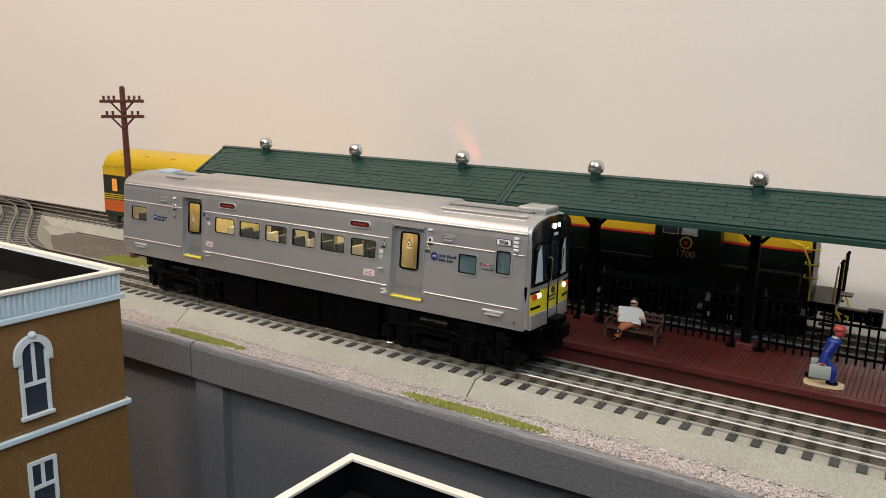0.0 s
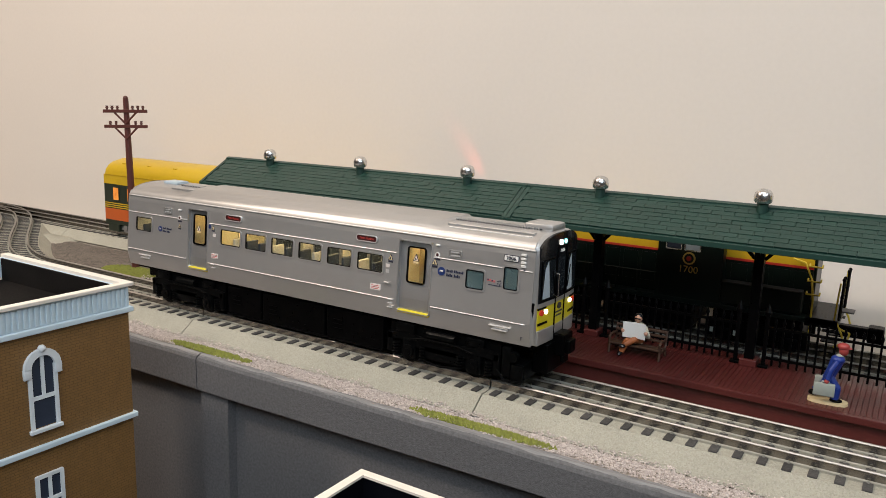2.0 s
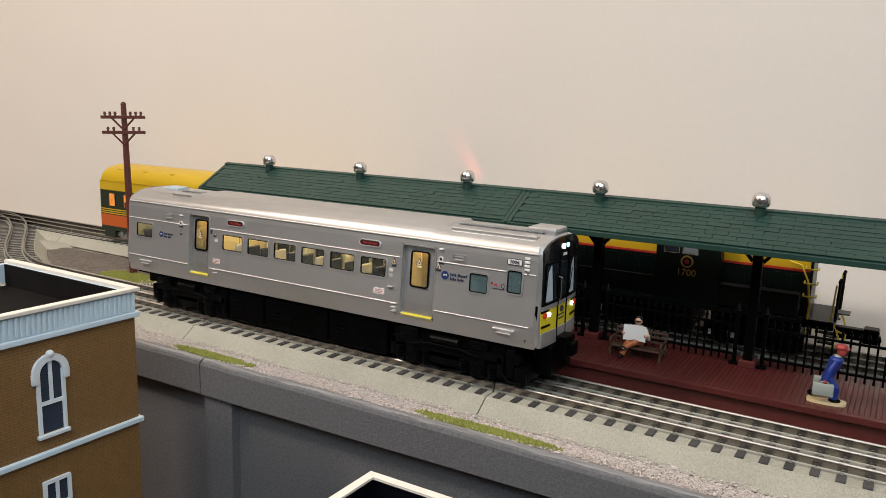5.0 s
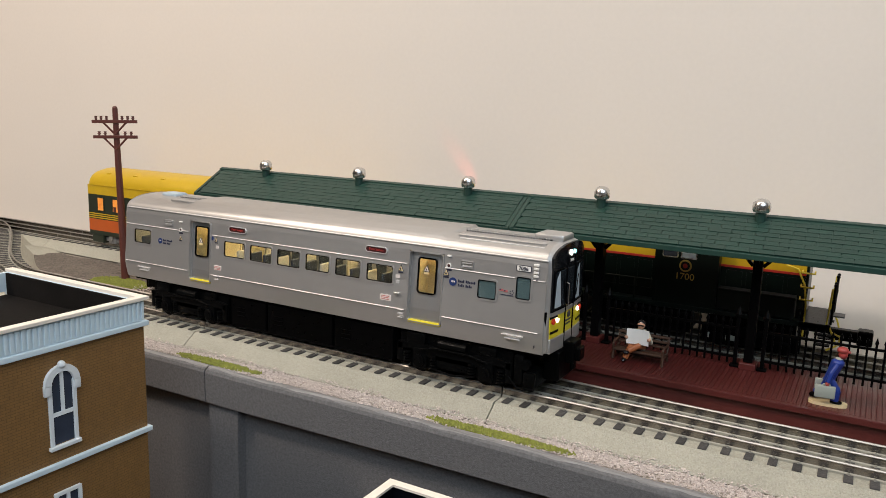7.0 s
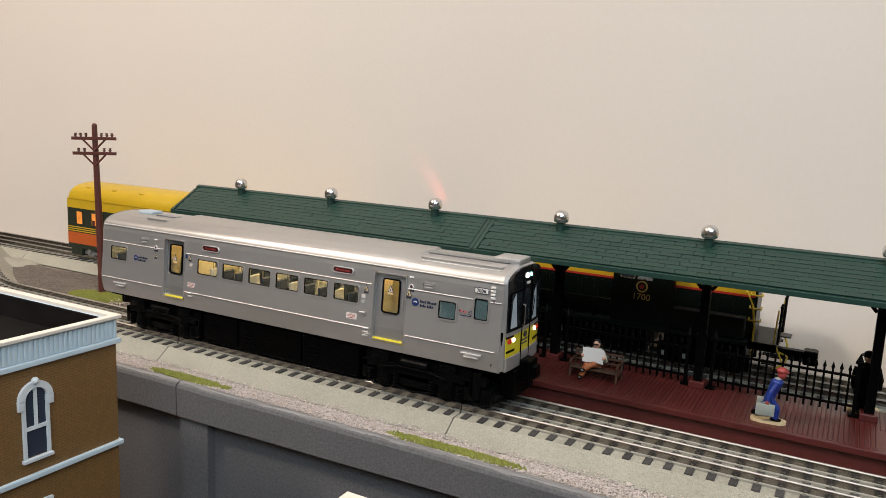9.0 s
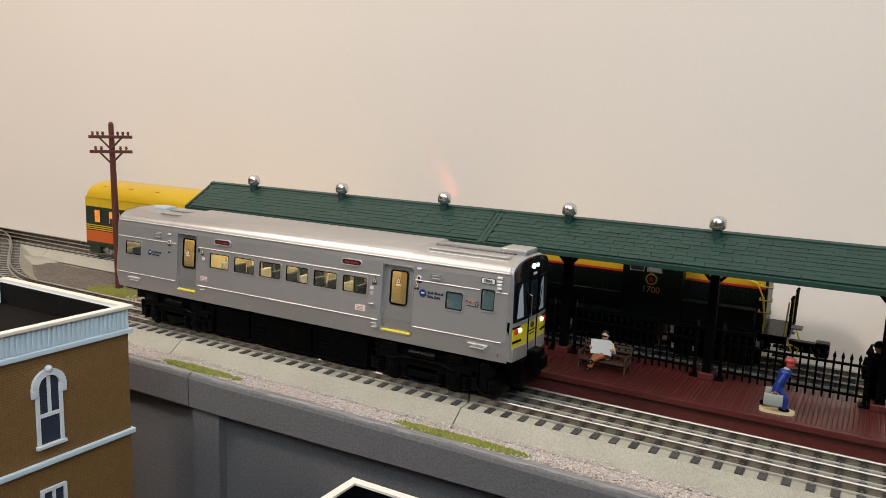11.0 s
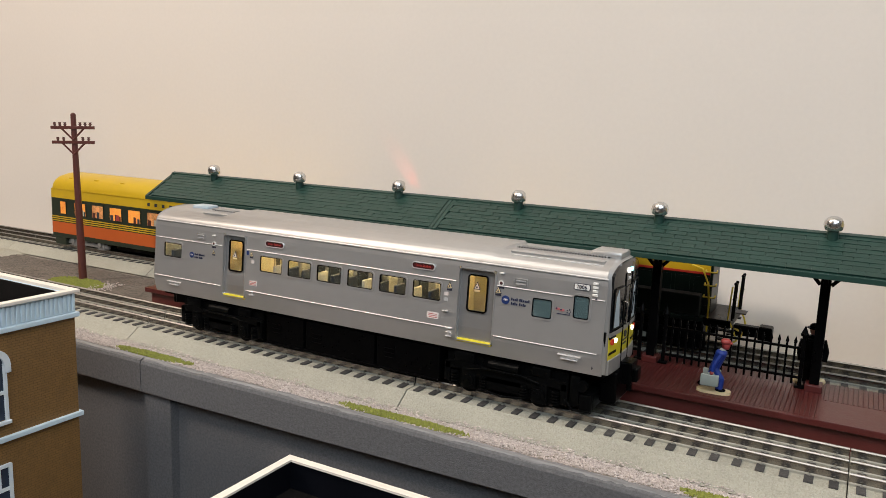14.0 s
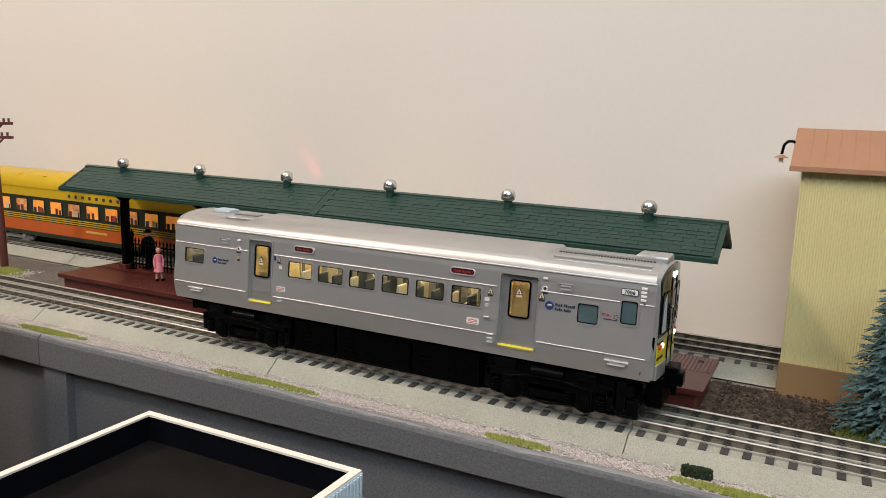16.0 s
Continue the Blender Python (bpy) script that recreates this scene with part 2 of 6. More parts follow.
    "redcloth": mat("red_cap", (0.35, 0.05, 0.045), 0.45, vary=0.1),
    "greybox": mat("grey_green_case", (0.30, 0.33, 0.30), 0.5, vary=0.05),
    "sandbase": mat("sand_base", (0.72, 0.58, 0.34), 0.6, vary=0.05),
    "orangecloth": mat("rust_trousers", (0.36, 0.11, 0.035), 0.5, vary=0.1),
    "tan": mat("tan_wood", (0.055, 0.026, 0.015), 0.5, vary=0.15),
    "pink": mat("pink_dress", (0.72, 0.22, 0.27), 0.55, vary=0.06),
    "bush": mat("dark_bush", (0.018, 0.03, 0.012), 0.95, vary=0.4, scale=300),
}


# ---- builders ----
def mark(bm, mi):
    return set(bm.faces) if mi else None


def tint(bm, before, mi):
    for f in bm.faces:
        if f not in before:
            f.material_index = mi


def box(bm, x0, x1, y0, y1, z0, z1, bev=0.0, mi=0, m=None):
    before = mark(bm, mi)
    r = bmesh.ops.create_cube(bm, size=1)
    vs = r["verts"]
    for v in vs:
        v.co = Vector(((x0 + x1) / 2 + v.co.x * (x1 - x0), (y0 + y1) / 2 + v.co.y * (y1 - y0), (z0 + z1) / 2 + v.co.z * (z1 - z0)))
    if m is not None:
        bmesh.ops.transform(bm, matrix=m, verts=vs)
    if bev:
        es = list({e for v in vs for e in v.link_edges})
        bmesh.ops.bevel(bm, geom=es, offset=bev, segments=2, affect="EDGES", profile=0.5)
    if mi:
        tint(bm, before, mi)
    return bm


def cyl(bm, p0, p1, r0, r1=None, n=10, mi=0):
    before = mark(bm, mi)
    p0, p1 = Vector(p0), Vector(p1)
    d = p1 - p0
    m = Matrix.Translation((p0 + p1) / 2) @ d.to_track_quat("Z", "Y").to_matrix().to_4x4()
    bmesh.ops.create_cone(bm, cap_ends=True, segments=n, radius1=r0, radius2=r0 if r1 is None else r1, depth=d.length, matrix=m)
    if mi:
        tint(bm, before, mi)
    return bm


def ball(bm, c, r, s=(1, 1, 1), n=10, mi=0):
    before = mark(bm, mi)
    bmesh.ops.create_uvsphere(bm, u_segments=n, v_segments=max(5, n * 2 // 3), radius=r, matrix=Matrix.Translation(c) @ Matrix.Diagonal((*s, 1)))
    if mi:
        tint(bm, before, mi)
    return bm


def tube(bm, pts, r, n=6, mi=0):
    for a, b in zip(pts, pts[1:]):
        cyl(bm, a, b, r, n=n, mi=mi)
    for p in pts[1:-1]:
        ball(bm, p, r, n=6, mi=mi)
    return bm


def loft(bm, loops, closed=True, caps=True, mi=0):
    """Quads between successive loops of points."""
    before = mark(bm, mi)
    rows = [[bm.verts.new(p) for p in lp] for lp in loops]
    n = len(rows[0])
    for a, b in zip(rows, rows[1:]):
        for i in range(n if closed else n - 1):
            j = (i + 1) % n
            bm.faces.new((a[i], a[j], b[j], b[i]))
    if caps and closed:
        bm.faces.new(rows[0][::-1])
        bm.faces.new(rows[-1])
    if mi:
        tint(bm, before, mi)
    return bm


def prism(bm, outline, x0, x1, axis="x", mi=0):
    def at(p, h):
        return {"x": (h, p[0], p[1]), "y": (p[0], h, p[1]), "z": (p[0], p[1], h)}[axis]
    return loft(bm, [[at(p, x0) for p in outline], [at(p, x1) for p in outline]], mi=mi)


def rrect(w, h, r, n=4):
    """A rounded rectangle's outline about the origin."""
    pts = []
    for cx, cy, a0 in ((w / 2 - r, h / 2 - r, 0), (-w / 2 + r, h / 2 - r, 90), (-w / 2 + r, -h / 2 + r, 180), (w / 2 - r, -h / 2 + r, 270)):
        for i in range(n + 1):
            a = radians(a0 + 90 * i / n)
            pts.append((cx + r * math.cos(a), cy + r * math.sin(a)))
    return pts


def ring(bm, w, h, r, t, d, place, mi=0):
    """A rounded frame w x h, t wide and d deep; place(u, v, depth) gives the point."""
    o, i = rrect(w, h, r), rrect(w - 2 * t, h - 2 * t, max(r - t, 0.0003))
    before = mark(bm, mi)
    rows = [[bm.verts.new(place(u, v, k)) for u, v in lp] for lp, k in ((o, 0), (o, d), (i, d), (i, 0))]
    n = len(o)
    for a, b in ((0, 1), (1, 2), (2, 3), (3, 0)):
        for j in range(n):
            k = (j + 1) % n
            bm.faces.new((rows[a][j], rows[a][k], rows[b][k], rows[b][j]))
    if mi:
        tint(bm, before, mi)
    return bm


def finish(bm, name, mats, smooth=False):
    bmesh.ops.recalc_face_normals(bm, faces=bm.faces)
    me = bpy.data.meshes.new(name)
    bm.to_mesh(me)
    bm.free()
    for m in mats if isinstance(mats, (list, tuple)) else [mats]:
        me.materials.append(m)
    if smooth:
        me.polygons.foreach_set("use_smooth", [True] * len(me.polygons))
        me.set_sharp_from_angle(angle=radians(38))
    return me


def part(name, bm, mats, parent, label="", smooth=False, m=None):
    ob = new(name, finish(bm, name, mats, smooth))
    ob.parent = parent
    if m is not None:
        ob.matrix_basis = m
    return tagged(ob, label) if label else ob


def thing(name, label, category, at=(0, 0, 0), group="", kind=""):
    ob = new(name)
    ob.empty_display_size = 0.01
    ob.location = at
    return tagged(ob, label, category, group, kind)


def solid(name, bm, mats, label, category="", kind="", group="", smooth=False):
    return tagged(new(name, finish(bm, name, mats, smooth)), label, category, group, kind)


def B():
    return bmesh.new()


def lettering(text, size, m):
    """A mesh of the text in the built-in font, centred, lying in the plane that m gives."""
    cu = bpy.data.curves.new("lettering", "FONT")
    cu.body, cu.size, cu.extrude, cu.align_x, cu.align_y = text, size, 0.00012, "CENTER", "CENTER"
    cu.resolution_u = 3
    ob = bpy.data.objects.new("lettering", cu)
    me = bpy.data.meshes.new_from_object(ob)
    bpy.data.objects.remove(ob)
    me.transform(m)
    return me


def text_part(name, text, size, m, material, parent, label=""):
    me = lettering(text, size, m)
    me.materials.clear()
    me.materials.append(material)
    ob = new(name, me)
    ob.parent = parent
    return tagged(ob, label) if label else ob


SIDE = Matrix.Rotation(radians(90), 4, "X")           # faces -y, reads along +x
FRONT = Matrix.Rotation(radians(90), 4, "Z") @ SIDE     # faces +x, reads along +y

# ---- room ----
WALL_Y = 0.232
FLOOR_Z, CEIL_Z = -0.86, 1.6
solid("floor", box(B(), -2.4, 2.0, -2.8, WALL_Y, FLOOR_Z - 0.1, FLOOR_Z), M["floor"], "brown floor of the room", kind="structure")
solid("ceiling", box(B(), -2.5, 2.1, -2.9, WALL_Y + 0.1, CEIL_Z, CEIL_Z + 0.1), M["ceilpaint"], "white ceiling of the room", kind="structure")
solid("wall_north", box(B(), -2.5, 2.1, WALL_Y, WALL_Y + 0.1, FLOOR_Z - 0.1, CEIL_Z), M["wallpaint"], "plain cream painted wall behind the layout", kind="structure")
# Unseen walls, coloured dark to hold down light bounced onto the layout.
solid("wall_south", box(B(), -2.5, 2.1, -2.9, -2.8, FLOOR_Z - 0.1, CEIL_Z), M["roomwall"], "plain unseen room wall, darkened to cut bounced light", kind="structure")
solid("wall_west", box(B(), -2.5, -2.4, -2.8, WALL_Y, FLOOR_Z - 0.1, CEIL_Z), M["roomwall"], "plain unseen room wall, darkened to cut bounced light", kind="structure")
solid("wall_east", box(B(), 2.0, 2.1, -2.8, WALL_Y, FLOOR_Z - 0.1, CEIL_Z), M["roomwall"], "plain unseen room wall, darkened to cut bounced light", kind="structure")

# ---- layout ground and retaining wall ----
solid("layout_base", box(B(), -1.3, 0.7, -0.33, WALL_Y, FLOOR_Z, -0.401), M["floor"], "plain brown base under the wall and the front buildings", kind="structure")
VERGE = [(-0.30, 0.0), (-0.0775, 0.0094), (-0.0655, 0.0070), (-0.055, 0.0038), (-0.046, 0.0010), (-0.041, -0.001), (0.3, -0.001)]


def verge_z(y):
    return float(np.interp(y, [p[0] for p in VERGE], [p[1] for p in VERGE]))


def cap_y(x):
    return -0.083 + 0.0007 * noise.noise((x * 14, 2.0, 0.5))


bm = B()
ys = [-0.0775, -0.0655, -0.055, -0.050, -0.046, -0.041, 0.0, 0.05, 0.1, 0.15, 0.2, WALL_Y]
grid = [[bm.verts.new((x, y, verge_z(y))) for y in ys] for x in np.linspace(-1.3, 0.7, 81)]
for a, b in zip(grid, grid[1:]):
    for i in range(len(ys) - 1):
        bm.faces.new((a[i], b[i], b[i + 1], a[i + 1]))
solid("ground", bm, M["ground"], "sandy grey scenic ground of the model layout", kind="structure")


def cap_top(x):
    return 0.0100 + 0.0008 * noise.noise((x * 11, 7.0, 0.2))


def cap_low(x):
    return float(np.interp(x, [-0.3, -0.157, 0.133, 0.3], [-0.0140, -0.0135, -0.0100, -0.0085]))


def cap_block(x0, x1, n):
    bm = B()
    loops = []
    for x in np.linspace(x0, x1, n):
        y, z = cap_y(x), cap_top(x)
        loops.append([(x, -0.062, cap_low(x)), (x, y, cap_low(x)), (x, y - 0.0003, z - 0.0032), (x, y + 0.0006, z - 0.0012), (x, y + 0.0026, z - 0.0003), (x, -0.0785, z - 0.0006), (x, -0.074, 0.002)])
    return loft(bm, loops)


retaining = thing("retaining_wall", "dark grey foam stone retaining wall with a worn cap, carrying the track", "wall", (0, 0, 0), kind="structure")
for x0, x1, n in ((-1.3, -0.1866, 40), (-0.1856, 0.42, 60), (0.4208, 0.7, 14)):
    part("cap_block", cap_block(x0, x1, n), M["capstone"], retaining)
    bm = B()
    loops = []
    for x in np.linspace(x0, x1, n * 4):
        y, z = cap_y(x), cap_top(x)
        w = 0.0005 * noise.noise((x * 60, 1.0, 3.0)) + 0.0003 * noise.noise((x * 400, 4.0, 3.0))
        loops.append([(x, y + 0.0015 + w, z - 0.0010), (x, y + 0.0032 + w, z + 0.0003), (x, -0.0768 + 2 * w, z + 0.0001), (x, -0.0765 + 2 * w, z - 0.003), (x, y + 0.004 + w, z - 0.003)])
    part("cap_edge", loft(bm, loops), M["capedge"], retaining, "pale worn edge")
bm = B()
loft(bm, [[(x, -0.0732, -0.40), (x, -0.0732, cap_low(x)), (x, -0.055, cap_low(x)), (x, -0.055, -0.40)] for x in np.linspace(-1.3, 0.7, 60)])
part("wall_panel", bm, M["capstone"], retaining)
for px in (-0.785, -0.1856, 0.4215):
    bm = B()
    loft(bm, [[(x, -0.0802, -0.40), (x, -0.0802, cap_low(x) - 0.0006), (x, -0.0690, cap_low(x) - 0.0006), (x, -0.0690, -0.40)] for x in (px, px + 0.0125, px + 0.0255)])
    part("pilaster", bm, M["capstone"], retaining)


# ---- tracks ----
ROAD = [(-0.041, 0.0005), (-0.030, 0.0085), (-0.0285, 0.0098), (0.0285, 0.0098), (0.030, 0.0085), (0.041, 0.0005)]
RAILP = [(-0.0017, 0.0095), (-0.0017, 0.0110), (-0.0007, 0.0114), (-0.0007, 0.0150), (-0.0010, 0.0154), (-0.00045, 0.0160), (0.00045, 0.0160), (0.0010, 0.0154), (0.0007, 0.0150), (0.0007, 0.0114), (0.0017, 0.0110), (0.0017, 0.0095)]
bm = box(B(), -0.0022, 0.0022, -0.0278, 0.0278, 0.006, 0.0106, 0.0003)
for o in (-0.01725, 0, 0.01725):
    for sg in (-1, 1):
        box(bm, -0.0006, 0.0006, o + sg * 0.0020 - 0.0004, o + sg * 0.0020 + 0.0004, 0.0100, 0.0118, mi=1)
tie_mesh = finish(bm, "tie", [M["tie"], M["railfoot"]])


def sweep(bm, prof, path):
    """Carry a profile (offset, height) along a plan path of (x, y)."""
    loops = []
    for i, p in enumerate(path):
        a, b = path[max(i - 1, 0)], path[min(i + 1, len(path) - 1)]
        d = Vector((b[0] - a[0], b[1] - a[1])).normalized()
        nx, ny = -d.y, d.x
        loops.append([(p[0] + nx * o, p[1] + ny * o, z) for o, z in prof])
    return loft(bm, loops)


def track(path, label, n_ties, group):
    t = thing("track_section", label, "model track", (0, 0, 0), group)
    t.location = (path[0][0], path[0][1], 0)
    loc = [(p[0] - path[0][0], p[1] - path[0][1]) for p in path]
    part("roadbed", sweep(B(), ROAD, loc), M["roadbed"], t, "pale grey moulded ballast")
    for o in (-0.01725, 0, 0.01725):
        bm = sweep(B(), [(u + o, z) for u, z in RAILP], loc)
        for f in bm.faces:
            top = max(v.co.z for v in f.verts)
            if top < 0.0152:
                f.material_index = 2 if top < 0.0118 else 1
        part("rail", bm, [M["rail"], M["railweb"], M["railfoot"]], t, "shiny nickel rail")
    seg = [math.dist(a, b) for a, b in zip(loc, loc[1:])]
    acc = np.concatenate(([0], np.cumsum(seg)))
    for i in range(n_ties):
        s = (i + 0.5) * acc[-1] / n_ties
        x, y = np.interp(s, acc, [p[0] for p in loc]), np.interp(s, acc, [p[1] for p in loc])
        k = min(int(np.searchsorted(acc, s)), len(loc) - 1)
        d = Vector((loc[k][0] - loc[k - 1][0], loc[k][1] - loc[k - 1][1]))
        tie = new("tie", tie_mesh)
        tie.parent = t
        tie.matrix_basis = pose(float(x), float(y), 0, 0, 0, math.degrees(math.atan2(d.y, d.x)))
    return t


def straight(x0, x1, y):
    g = 0.0004
    return [(x0 + g, y), (x1 - g, y)]


first = track(straight(0, 0.254, 0), "straight three-rail track on grey ballast roadbed along the platform", 22, "front track sections")
for i in (-2, -1, 1, 2):
    copy_thing(first, pose(0.254 * i + 0.00025, 0, 0))
for i in range(-4, 1):
    b = copy_thing(first, pose(0.0690 + 0.254 * i, 0.175, 0))
    tagged(b, "straight three-rail track on grey ballast roadbed along the wall", group="back track sections")
curve = []
for s in np.linspace(0, 1, 25):
    x = -0.508 - 0.40 * s
    curve.append((float(x), float(0.171 * s * s * (3 - 2 * s))))
track(curve[::-1], "curved three-rail track joining the back track", 38, "front track sections")

# ---- commuter railcar ----
PROF = [(0.0247, 0.0432), (0.0257, 0.0480), (0.0265, 0.0535), (0.0266, 0.0570), (0.0257, 0.0680), (0.0251, 0.0750), (0.0246, 0.0850), (0.0240, 0.0950), (0.0234, 0.0990)]
REAR, NOSE = -0.3325, 0.0275


def side_y(z):
    return float(np.interp(z, [p[1] for p in PROF], [p[0] for p in PROF]))


WINDOWS = [(-0.3225, -0.3035, 0.0715, 0.0825)] + [(a, a + 0.0205, 0.0715, 0.0830) for a in (-0.2255, -0.2000, -0.1745, -0.1490, -0.1235, -0.0980)] + [(-0.0165, -0.0040, 0.0715, 0.0830), (0.0085, 0.0180, 0.0745, 0.0880)]
DOORS = [(-0.2615, -0.2390), (-0.0660, -0.0405)]
DOOR_Z = (0.0492, 0.0950)

train = thing("commuter_railcar", "silver model commuter railcar with yellow cab front and lit windows", "model train")


def holes():
    out = [w for w in WINDOWS]
    out += [(a, b, *DOOR_Z) for a, b in DOORS]
    return out


def car_side(bm, sg):
    hs = holes()
    xb = sorted({REAR, NOSE} | {v for h in hs for v in h[:2]})
    zb = sorted({p[1] for p in PROF} | {v for h in hs for v in h[2:]})
    vt = {}

    def v(x, z):
        if (x, z) not in vt:
            vt[(x, z)] = bm.verts.new((x, sg * (side_y(z) - 0.0005), z))
        return vt[(x, z)]
    for a, b in zip(xb, xb[1:]):
        for c, d in zip(zb, zb[1:]):
            mx, mz = (a + b) / 2, (c + d) / 2
            if any(h[0] < mx < h[1] and h[2] < mz < h[3] for h in hs):
                continue
            bm.faces.new((v(a, c), v(b, c), v(b, d), v(a, d)))


bm = B()
car_side(bm, -1)
car_side(bm, 1)
shell = part("body", bm, M["silver"], train, "brushed silver fluted car body")
md = shell.modifiers.new("thick", "SOLIDIFY")
md.thickness, md.offset = 0.0010, 0.0

ARCH = [(0.0233, 0.0990), (0.0226, 0.1012), (0.0212, 0.1034), (0.0185, 0.1058), (0.0150, 0.1077), (0.0105, 0.1090), (0.0055, 0.1096), (0, 0.1098)]
FLAT = [(0.0233, 0.0990), (0.0226, 0.1012), (0.0211, 0.1031), (0.0183, 0.1051), (0.0150, 0.1066), (0.0105, 0.1076), (0.0055, 0.1082), (0, 0.1084)]
CABR = [(0.0233, 0.0990), (0.0225, 0.1009), (0.0209, 0.1026), (0.0181, 0.1045), (0.0148, 0.1060), (0.0104, 0.1070), (0.0055, 0.1076), (0, 0.1078)]


def roof_loop(x, prof, lean=0.0):
    pts = [(x + lean * i, -y, z) for i, (y, z) in enumerate(prof)]
    return pts + [(px, -py, pz) for px, py, pz in pts[-2::-1]]


bm = B()
loft(bm, [roof_loop(REAR, CABR), roof_loop(REAR + 0.004, FLAT), roof_loop(-0.276, FLAT, 0.002), roof_loop(-0.2745, ARCH, 0.002), roof_loop(-0.050, ARCH, 0.002), roof_loop(-0.0485, FLAT, 0.002), roof_loop(0.020, FLAT), roof_loop(NOSE - 0.001, FLAT)], closed=False)
part("roof", bm, M["roofsilver"], train, "silver arched roof with fine lengthwise flutes", True)
part("cant_rail", box(B(), REAR + 0.001, NOSE, -0.0240, -0.0228, 0.0984, 0.0994, 0.0003), M["silverl"], train)
part("cant_rail", box(B(), REAR + 0.001, NOSE, 0.0228, 0.0240, 0.0984, 0.0994, 0.0003), M["silverl"], train)
# roof boxes and grilles
for x0, x1 in ((-0.314, -0.297), (0.0100, 0.0290)):
    part("roof_unit", box(B(), x0, x1, -0.0075, 0.0085 if x0 > 0 else 0.0030, 0.1070, 0.1116 if x0 > 0 else 0.1104, 0.0015), M["cabpale"] if x0 < -0.2 else M["silver"], train, "pale grey air-conditioning box", True)
for x0, x1 in ((-0.036, 0.022), (-0.291, -0.266)):
    part("roof_hatch", box(B(), x0, x1, -0.0165, -0.0090, 0.1060, 0.1074, 0.0003), M["silver"], train)
    part("grille_well", box(B(), x0, x1, -0.0082, -0.0035, 0.1066, 0.1084), M["black"], train)
    for k in range(int((x1 - x0) / 0.0018)):
        part("grille_fin", box(B(), x0 + 0.0018 * k, x0 + 0.0018 * k + 0.0009, -0.0086, -0.0033, 0.1066, 0.1091, 0.0002), M["silver"], train)
part("roof_ridge", box(B(), -0.034, 0.022, -0.0185, -0.0175, 0.1046, 0.1056, 0.0002), M["silverl"], train)

# raised lines along the side, both sides; brighter silver paints in their highlights
for sg in (-1, 1):
    for x0, x1 in ((REAR + 0.001, -0.2625), (-0.2375, -0.0675), (-0.0395, NOSE - 0.003)):
        y = sg * (side_y(0.0562) + 0.0001)
        part("belt_line", cyl(B(), (x0, y, 0.0562), (x1, y, 0.0562), 0.00036, n=10), M["silverl"], train, "", True)
    for x0, x1, z in ((REAR + 0.001, -0.2625, 0.0858), (-0.2375, -0.0675, 0.0858), (-0.0395, 0.0075, 0.0868), (0.0190, NOSE - 0.001, 0.0868)):
        y = sg * (side_y(z) + 0.0001)
        part("window_line", cyl(B(), (x0, y, z), (x1, y, z), 0.00036, n=10), M["silverl"], train, "", True)


def on_side(xc, zc, sg=-1, out=0.0):
    def place(u, v, k):
        return (xc + u, sg * (side_y(zc + v) + out + k), zc + v)
    return place


for sg in (-1, 1):
    for x0, x1, z0, z1 in WINDOWS:
        xc, zc, w, h = (x0 + x1) / 2, (z0 + z1) / 2, x1 - x0, z1 - z0
        win = part("window", ring(B(), w + 0.0020, h + 0.0020, 0.0024, 0.0011, 0.00028, on_side(xc, zc, sg)), M["silver"], train, "silver window surround", True)
        part("gasket", ring(B(), w + 0.0004, h + 0.0004, 0.0019, 0.0008, 0.0007, on_side(xc, zc, sg, -0.0006)), M["black"], win, "black rubber gasket")
        bm = B()
        loft(bm, [[on_side(xc, zc, sg, -0.0007)(u, v, 0) for u, v in rrect(w, h, 0.0015)], [on_side(xc, zc, sg, -0.0003)(u, v, 0) for u, v in rrect(w, h, 0.0015)]])
        g = part("pane", bm, M["pane"] if xc < -0.02 else M["cabpane"], win, "clear pane")
        g.visible_shadow = False
    for x0, x1 in DOORS:
        xc, w = (x0 + x1) / 2, x1 - x0
        d = 0.0022
        bm = B()
        zs = (0.0492, 0.0535, 0.058, 0.0685, 0.0905, 0.095)
        xs = (x0, xc - 0.0063, xc + 0.0063, x1)
        g = [[bm.verts.new((x, sg * (side_y(max(z, 0.058)) - d), z)) for z in zs] for x in xs]
        for i in range(3):
            for j in range(5):
                if not (i == 1 and j == 3):
                    bm.faces.new((g[i][j], g[i + 1][j], g[i + 1][j + 1], g[i][j + 1]))
        door = part("door", bm, M["doorsilver"], train, "recessed silver sliding door")
        bm = B()
        place = on_side(xc, 0.0721, sg, -d)
        ring(bm, w, 0.0458, 0.0025, 0.0007, d + 0.0004, place)
        part("door_frame", bm, M["silver"], door, "", True)
        bm = B()
        ring(bm, 0.0138, 0.0232, 0.0022, 0.0009, 0.0008, on_side(xc, 0.0795, sg, -d))
        part("gasket", bm, M["black"], door, "black window gasket")
        bm = B()
        loft(bm, [[on_side(xc, 0.0795, sg, -d + k)(u, v, 0) for u, v in rrect(0.0128, 0.0222, 0.0015)] for k in (0, 0.0003)])
        g = part("pane", bm, M["pane"], door)
        g.visible_shadow = False
        y = sg * 0.0262
        part("sill", box(B(), x0 + 0.0008, x1 - 0.0008, min(y, y - sg * 0.0045), max(y, y - sg * 0.0045), 0.0486, 0.0506, 0.0005), M["yellow"], door, "bright yellow door sill")

